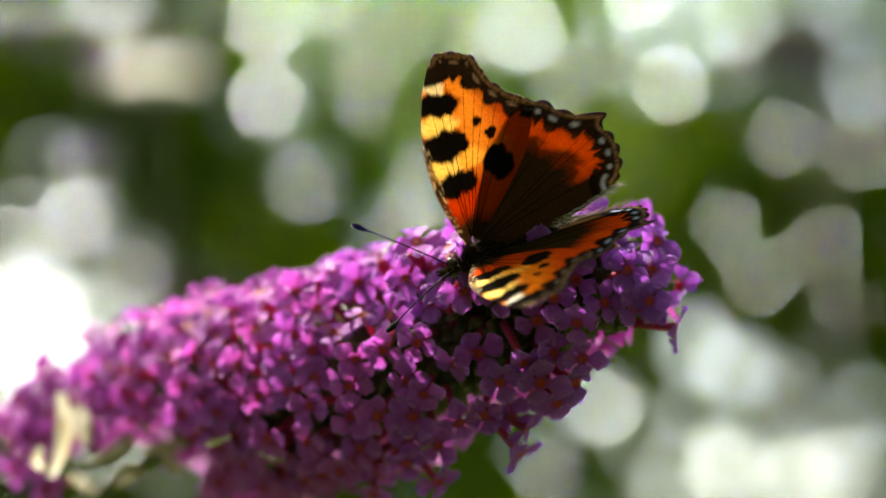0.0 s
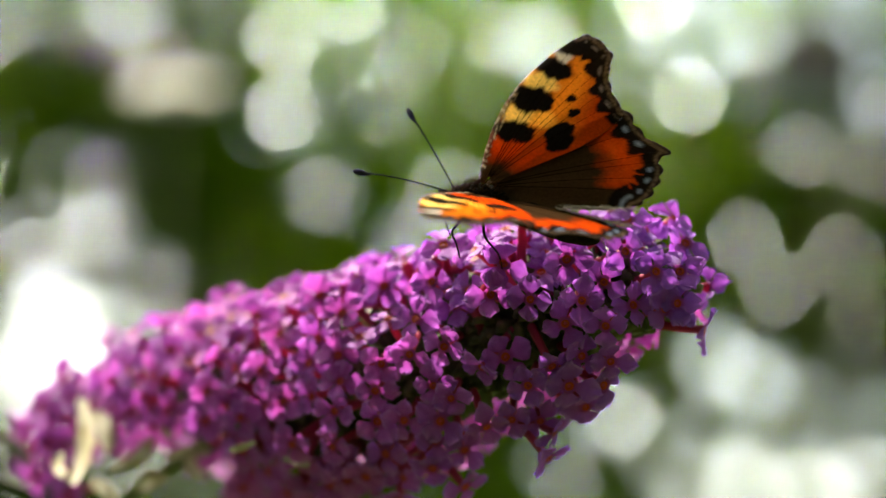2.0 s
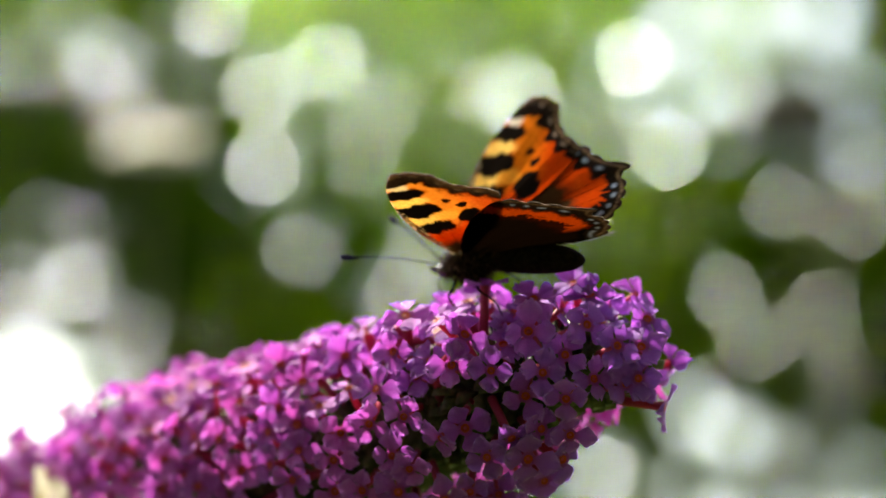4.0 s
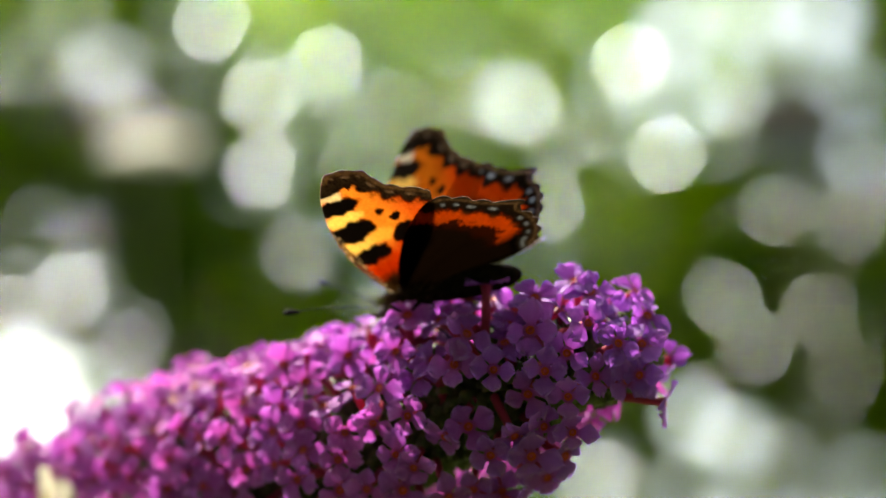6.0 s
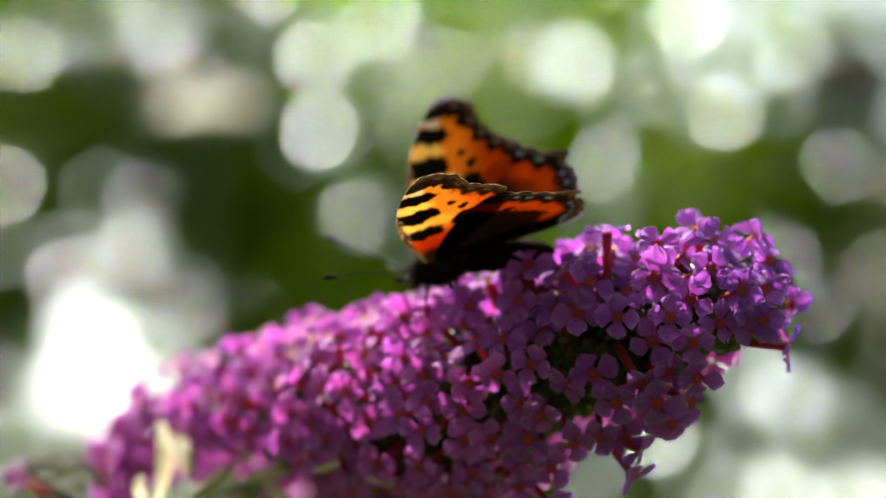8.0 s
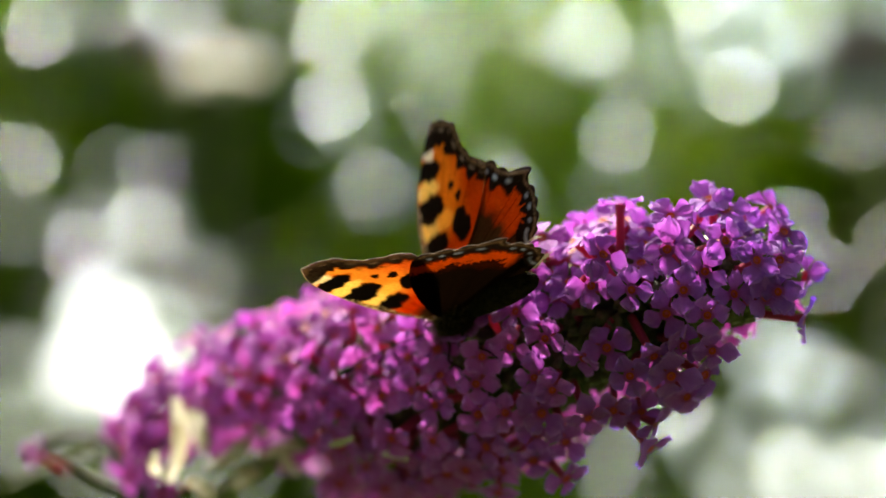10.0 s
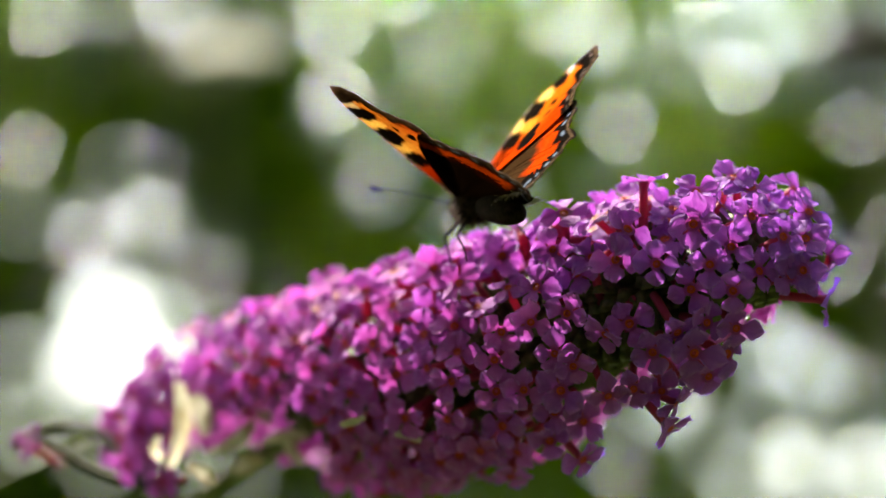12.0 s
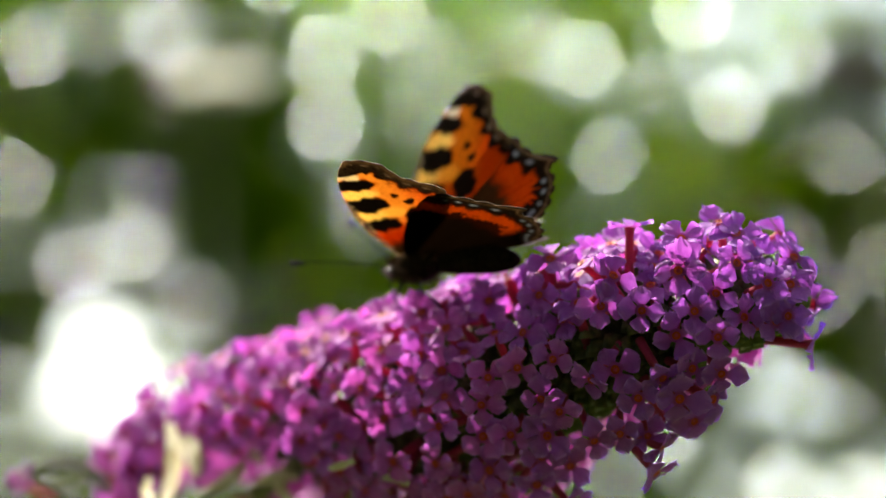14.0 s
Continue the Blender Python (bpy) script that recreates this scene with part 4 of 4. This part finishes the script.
def wing_mesh(name, outline, margin, pattern, side, scallop, skin, sink=0.0):
    """A thin wing: x forward, y out to the side, coloured scales, slight waves between the veins."""
    line = curve_points([(u, v, 0) for u, v in outline], 16)
    line = np.array([tuple(p) for p in line])
    n = len(line)
    lo, hi = margin[0] * 16, margin[1] * 16
    rim = line[lo:hi + 1].copy()
    for i in range(lo, hi):
        r = np.linalg.norm(line[i])
        line[i] *= 1 + scallop / r * (abs(math.sin((i - lo) * math.pi / 21.3)) - 0.6)
    rings = 56
    ts = np.linspace(0.02, 1, rings) ** 0.8
    pts = (ts[:, None, None] * line[None]).reshape(-1, 3)
    u, v = pts[:, 0], pts[:, 1]
    away = np.hypot(u[:, None] - rim[None, :, 0], v[:, None] - rim[None, :, 1])
    run = np.concatenate([[0], np.cumsum(np.linalg.norm(np.diff(rim, axis=0), axis=1))])
    col = pattern(u, v, away.min(1), run[away.argmin(1)])
    ang = np.arctan2(v, u)
    r = np.hypot(u, v)
    h = 0.10 * np.sin(ang * 16) * np.clip(r / 12, 0, 1.2) + 0.9 * np.sin(np.clip(r / 23, 0, 1) * math.pi) * 0.5
    verts = np.stack([v, side * u, h - sink], 1) * MM
    faces = []
    for i in range(rings - 1):
        for j in range(n - 1):
            a = i * n + j
            f = (a, a + 1, a + n + 1, a + n)
            faces.append(f if side < 0 else f[::-1])
    me = mesh_of(name, verts, faces, skin)
    at = me.color_attributes.new("scales", "FLOAT_COLOR", "POINT")
    at.data.foreach_set("color", np.concatenate([np.clip(col, 0, 1), np.ones((len(col), 1))], 1).ravel())
    return me, line


def vein_mesh(name, tip, side):
    pts = []
    for k in range(12):
        t = 0.05 + 0.93 * k / 11
        uu, vv = tip[0] * t, tip[1] * t + math.sin(t * math.pi) * 0.3
        r, a = math.hypot(uu, vv), math.atan2(vv, uu)
        h = 0.10 * math.sin(a * 16) * min(r / 12, 1.2) + 0.45 * math.sin(min(r / 23, 1) * math.pi)
        pts.append(Vector((vv, side * uu, h)) * MM)
    return tube_mesh(name, pts, [0.00005 - 0.00003 * k / 11 for k in range(12)], vein_skin, 5, False)


wings = {}
for s in (1, -1):
    me, line = wing_mesh("hindwing", HIND, (4, 16), hind_pattern, s, 0.55, wing_skin)
    low, _ = wing_mesh("underside", HIND, (4, 16), hind_under, s, 0.55, wing_under, 0.07)
    w = part("hindwing", me, butterfly, "orange hindwing with a dark base and blue-spotted black edge")
    part("underside", low, w, "darker brown lower side")
    for k in range(7):
        part("vein", vein_mesh("vein", line[4 * 16 + 26 * k], s), w)
    wings["hind", s] = w
    me, line = wing_mesh("forewing", FORE, (6, 14), fore_pattern, s, 0.35, wing_skin)
    low, _ = wing_mesh("underside", FORE, (6, 14), fore_under, s, 0.35, wing_under, 0.07)
    w = part("forewing", me, butterfly, "orange forewing with black and yellow bars")
    part("underside", low, w, "darker brown lower side")
    for k in range(8):
        part("vein", vein_mesh("vein", line[5 * 16 + 19 * k], s), w)
    wings["fore", s] = w


def fringe_mesh(name, side, seed):
    """Fine pale hairs along the inner edge of a hindwing."""
    rg = np.random.default_rng(seed)
    verts, faces = [], []
    for k in range(220):
        t = rg.uniform(0.0, 1.0)
        u, v = -1.7 + 0.9 * t + rg.normal(0, 0.12), -9.0 - 9.6 * t
        p = Vector((v, side * u, 0.35 + rg.normal(0, 0.06)))
        d = Vector((-1.0, -side * rg.uniform(0.1, 0.7), rg.normal(0.15, 0.25))).normalized()
        w = Vector((0, 0.03, 0.03))
        b = len(verts)
        verts += [(p - w) * MM, (p + w) * MM, (p + d * rg.uniform(0.8, 2.0)) * MM]
        faces.append((b, b + 1, b + 2))
    return mesh_of(name, verts, faces, pale_hair, False)


for s in (1, -1):
    tagged(part("fringe", fringe_mesh("fringe", s, 70 + s), wings["hind", s], "pale grey hair along the inner edge"), kind="stuff")


# ---- what moves ----
def wing_pose(side, lift, sweep, drop=0.0):
    return pose(0, side * HINGE * MM, (0.8 - drop) * MM, side * lift) @ pose(0, 0, 0, 0, 0, -side * sweep)


def motions():
    walk(panicle, [
    (0, pose(0.00433, 0.00191, 1.48460, 2.16, 1.93, 2.13)), (0.5, pose(0.00460, 0.00174, 1.48534, 1.86, 2.22, 2.17)),
    (1, pose(0.00324, 0.00260, 1.48526, 2.15, 1.87, 1.76)), (1.5, pose(0.00369, 0.00138, 1.48471, 2.41, 1.87, 2.01)),
    (2, pose(0.00546, -0.00048, 1.48513, 2.38, 1.58, 2.55)), (2.5, pose(0.00545, -0.00265, 1.48516, 2.07, 1.61, 2.90)),
    (3, pose(0.00186, -0.00296, 1.48422, 2.60, 1.49, 2.40)), (3.5, pose(0.00242, -0.00018, 1.48365, 1.40, 2.57, 2.66)),
    (4, pose(0.00304, -0.00036, 1.48295, 0.99, 2.78, 3.06)), (4.2, pose(0.00229, 0.00024, 1.48252, 1.94, 2.19, 2.70)),
    (6.3, pose(0.00446, 0.00224, 1.48434, 1.77, 1.81, 3.55)), (6.5, pose(0.00607, 0.00151, 1.48367, 2.14, 1.33, 3.70)),
    (7, pose(0.00585, 0.00166, 1.48339, 1.49, 2.08, 3.62)), (7.5, pose(0.00695, 0.00212, 1.48382, 1.56, 1.89, 3.27)),
    (8, pose(0.01157, 0.00218, 1.48479, 1.84, 1.21, 3.49)), (8.5, pose(0.01441, 0.00312, 1.48326, 2.69, 0.89, 3.56)),
    (8.7, pose(0.01127, 0.00220, 1.48255, 1.76, 0.99, 2.76)), (10.8, pose(0.01219, -0.00020, 1.47053, 2.63, 0.58, 3.72)),
    (11, pose(0.01296, 0.00067, 1.46929, 2.49, 0.04, 4.32)), (11.5, pose(0.01594, -0.00069, 1.46841, 0.58, 1.58, 4.65)),
    (12, pose(0.01359, -0.00436, 1.46932, -0.16, 1.80, 4.98)), (12.5, pose(0.01159, -0.00607, 1.46815, -0.32, 2.05, 4.77)),
    (13, pose(0.01461, -0.00429, 1.46871, 0.24, 1.85, 5.80)), (13.5, pose(0.01656, -0.00265, 1.46826, -0.22, 1.93, 5.45)),
    (14, pose(0.01319, -0.00257, 1.46781, 0.60, 1.68, 4.45)),
    ])
    walk(butterfly, [
    (0, pose(0.00532, -0.00696, 1.49545, -78.58, 19.30, 172.17)), (0.5, pose(0.00610, -0.00539, 1.49686, -82.17, 19.80, 176.03)),
    (1, pose(0.00419, -0.00669, 1.49937, -75.50, -1.94, 170.96)), (1.5, pose(0.00232, -0.00985, 1.50027, -68.48, -11.14, 165.83)),
    (2, pose(0.00357, -0.01250, 1.50298, -45.82, -16.43, 161.96)), (2.5, pose(0.00380, -0.01381, 1.50072, -47.22, -2.76, 143.26)),
    (3, pose(0.00444, -0.01410, 1.50878, -24.10, -43.67, 146.07)), (3.5, pose(0.00647, -0.00813, 1.50581, -18.45, -20.68, 147.02)),
    (4, pose(0.00453, -0.00129, 1.50493, -33.54, 1.74, 151.41)), (6.5, pose(-0.00331, 0.00524, 1.50201, -28.60, 16.57, 158.92)),
    (7, pose(-0.00417, 0.00343, 1.50484, -27.31, 1.49, 172.97)), (7.5, pose(-0.00710, 0.00444, 1.49714, -56.48, 36.78, 154.08)),
    (8, pose(-0.00652, 0.00730, 1.50100, -35.15, 14.56, 172.90)), (8.5, pose(-0.00598, 0.00686, 1.49314, -51.89, 30.08, 150.45)),
    (11, pose(-0.00682, 0.00116, 1.48064, -49.84, 4.21, 127.35)), (11.5, pose(-0.00353, 0.00328, 1.48766, -34.43, -19.72, 130.75)),
    (12, pose(-0.00412, -0.00074, 1.48678, -22.41, -10.43, 112.10)), (12.5, pose(-0.00689, 0.00129, 1.48579, -34.38, -2.25, 110.19)),
    (13, pose(-0.00571, 0.00359, 1.48905, -25.83, -19.03, 132.91)), (13.5, pose(-0.00707, 0.00639, 1.48793, -23.89, -11.10, 147.68)),
    (14, pose(-0.00999, 0.00763, 1.48530, -34.17, 1.39, 146.09)),
    ])
    # seconds; left and right: lift and forward sweep of the forewings, then of the hindwings
    flaps = [
    (0, 47.1, 32.9, 1.7, 3.8, 47.1, 32.9, 1.0, 5.7), (0.5, 49.4, 29.3, 4.0, 4.3, 49.4, 29.2, 1.6, 5.7), (1, 32.6, 27.5, 2.8, 1.8, 32.6, 27.8, 2.0, 5.1),
    (1.5, 41.7, 25.1, 3.6, 3.4, 42.3, 25.7, 1.5, 6.7), (2, 25.9, 28.1, 3.4, -0.2, 26.4, 29.3, 3.8, 6.0), (2.5, 52.4, 45.8, 3.8, -1.2, 52.7, 46.6, -1.6, 4.8),
    (3, 28.5, 36.9, 3.0, 0.0, 28.7, 38.1, 1.2, 5.3), (3.5, 50.7, 39.5, 5.9, 0.8, 50.4, 40.7, -2.6, 3.7), (4, 42.4, 34.9, 5.2, -0.8, 42.0, 36.2, -1.1, 4.6),
    (6.5, 53.3, 47.0, 6.0, 2.1, 52.5, 48.0, 1.4, 7.0), (7, 45.7, 31.3, 3.9, -1.6, 45.3, 31.9, 3.1, 3.3), (7.5, 45.4, 54.4, 0.7, -3.1, 45.6, 54.9, -0.2, 3.1),
    (8, 44.1, 40.0, 5.7, -1.4, 43.8, 40.1, 5.3, 6.3), (8.5, 42.9, 39.9, 4.9, -1.3, 42.9, 40.3, 1.5, 2.2), (11, 65.2, 40.3, -5.1, -0.9, 65.3, 43.0, -5.3, 5.2),
    (11.5, 51.0, 31.5, -8.5, -7.5, 51.6, 36.6, -6.4, 4.9), (12, 51.5, 34.7, -4.0, -3.5, 51.9, 37.1, -6.2, -1.4), (12.5, 80.6, 34.4, -2.9, -0.4, 81.1, 37.5, -6.2, 5.6),
    (13, 59.8, 36.4, -7.2, -5.5, 60.4, 40.3, -5.4, 5.7), (13.5, 49.5, 51.4, -5.3, -4.4, 49.7, 54.7, -4.3, 6.6), (14, 49.5, 44.7, -3.7, -1.6, 49.4, 46.9, -4.1, 4.9),
    ]
    for s, k in ((1, 1), (-1, 2)):
        walk(wings["fore", s], [(r[0], wing_pose(s, r[k], r[k + 2])) for r in flaps])
        walk(wings["hind", s], [(r[0], wing_pose(s, min(r[k + 4], r[k] + 1.5) - 1.5, r[k + 6], 0.45)) for r in flaps])


motions()
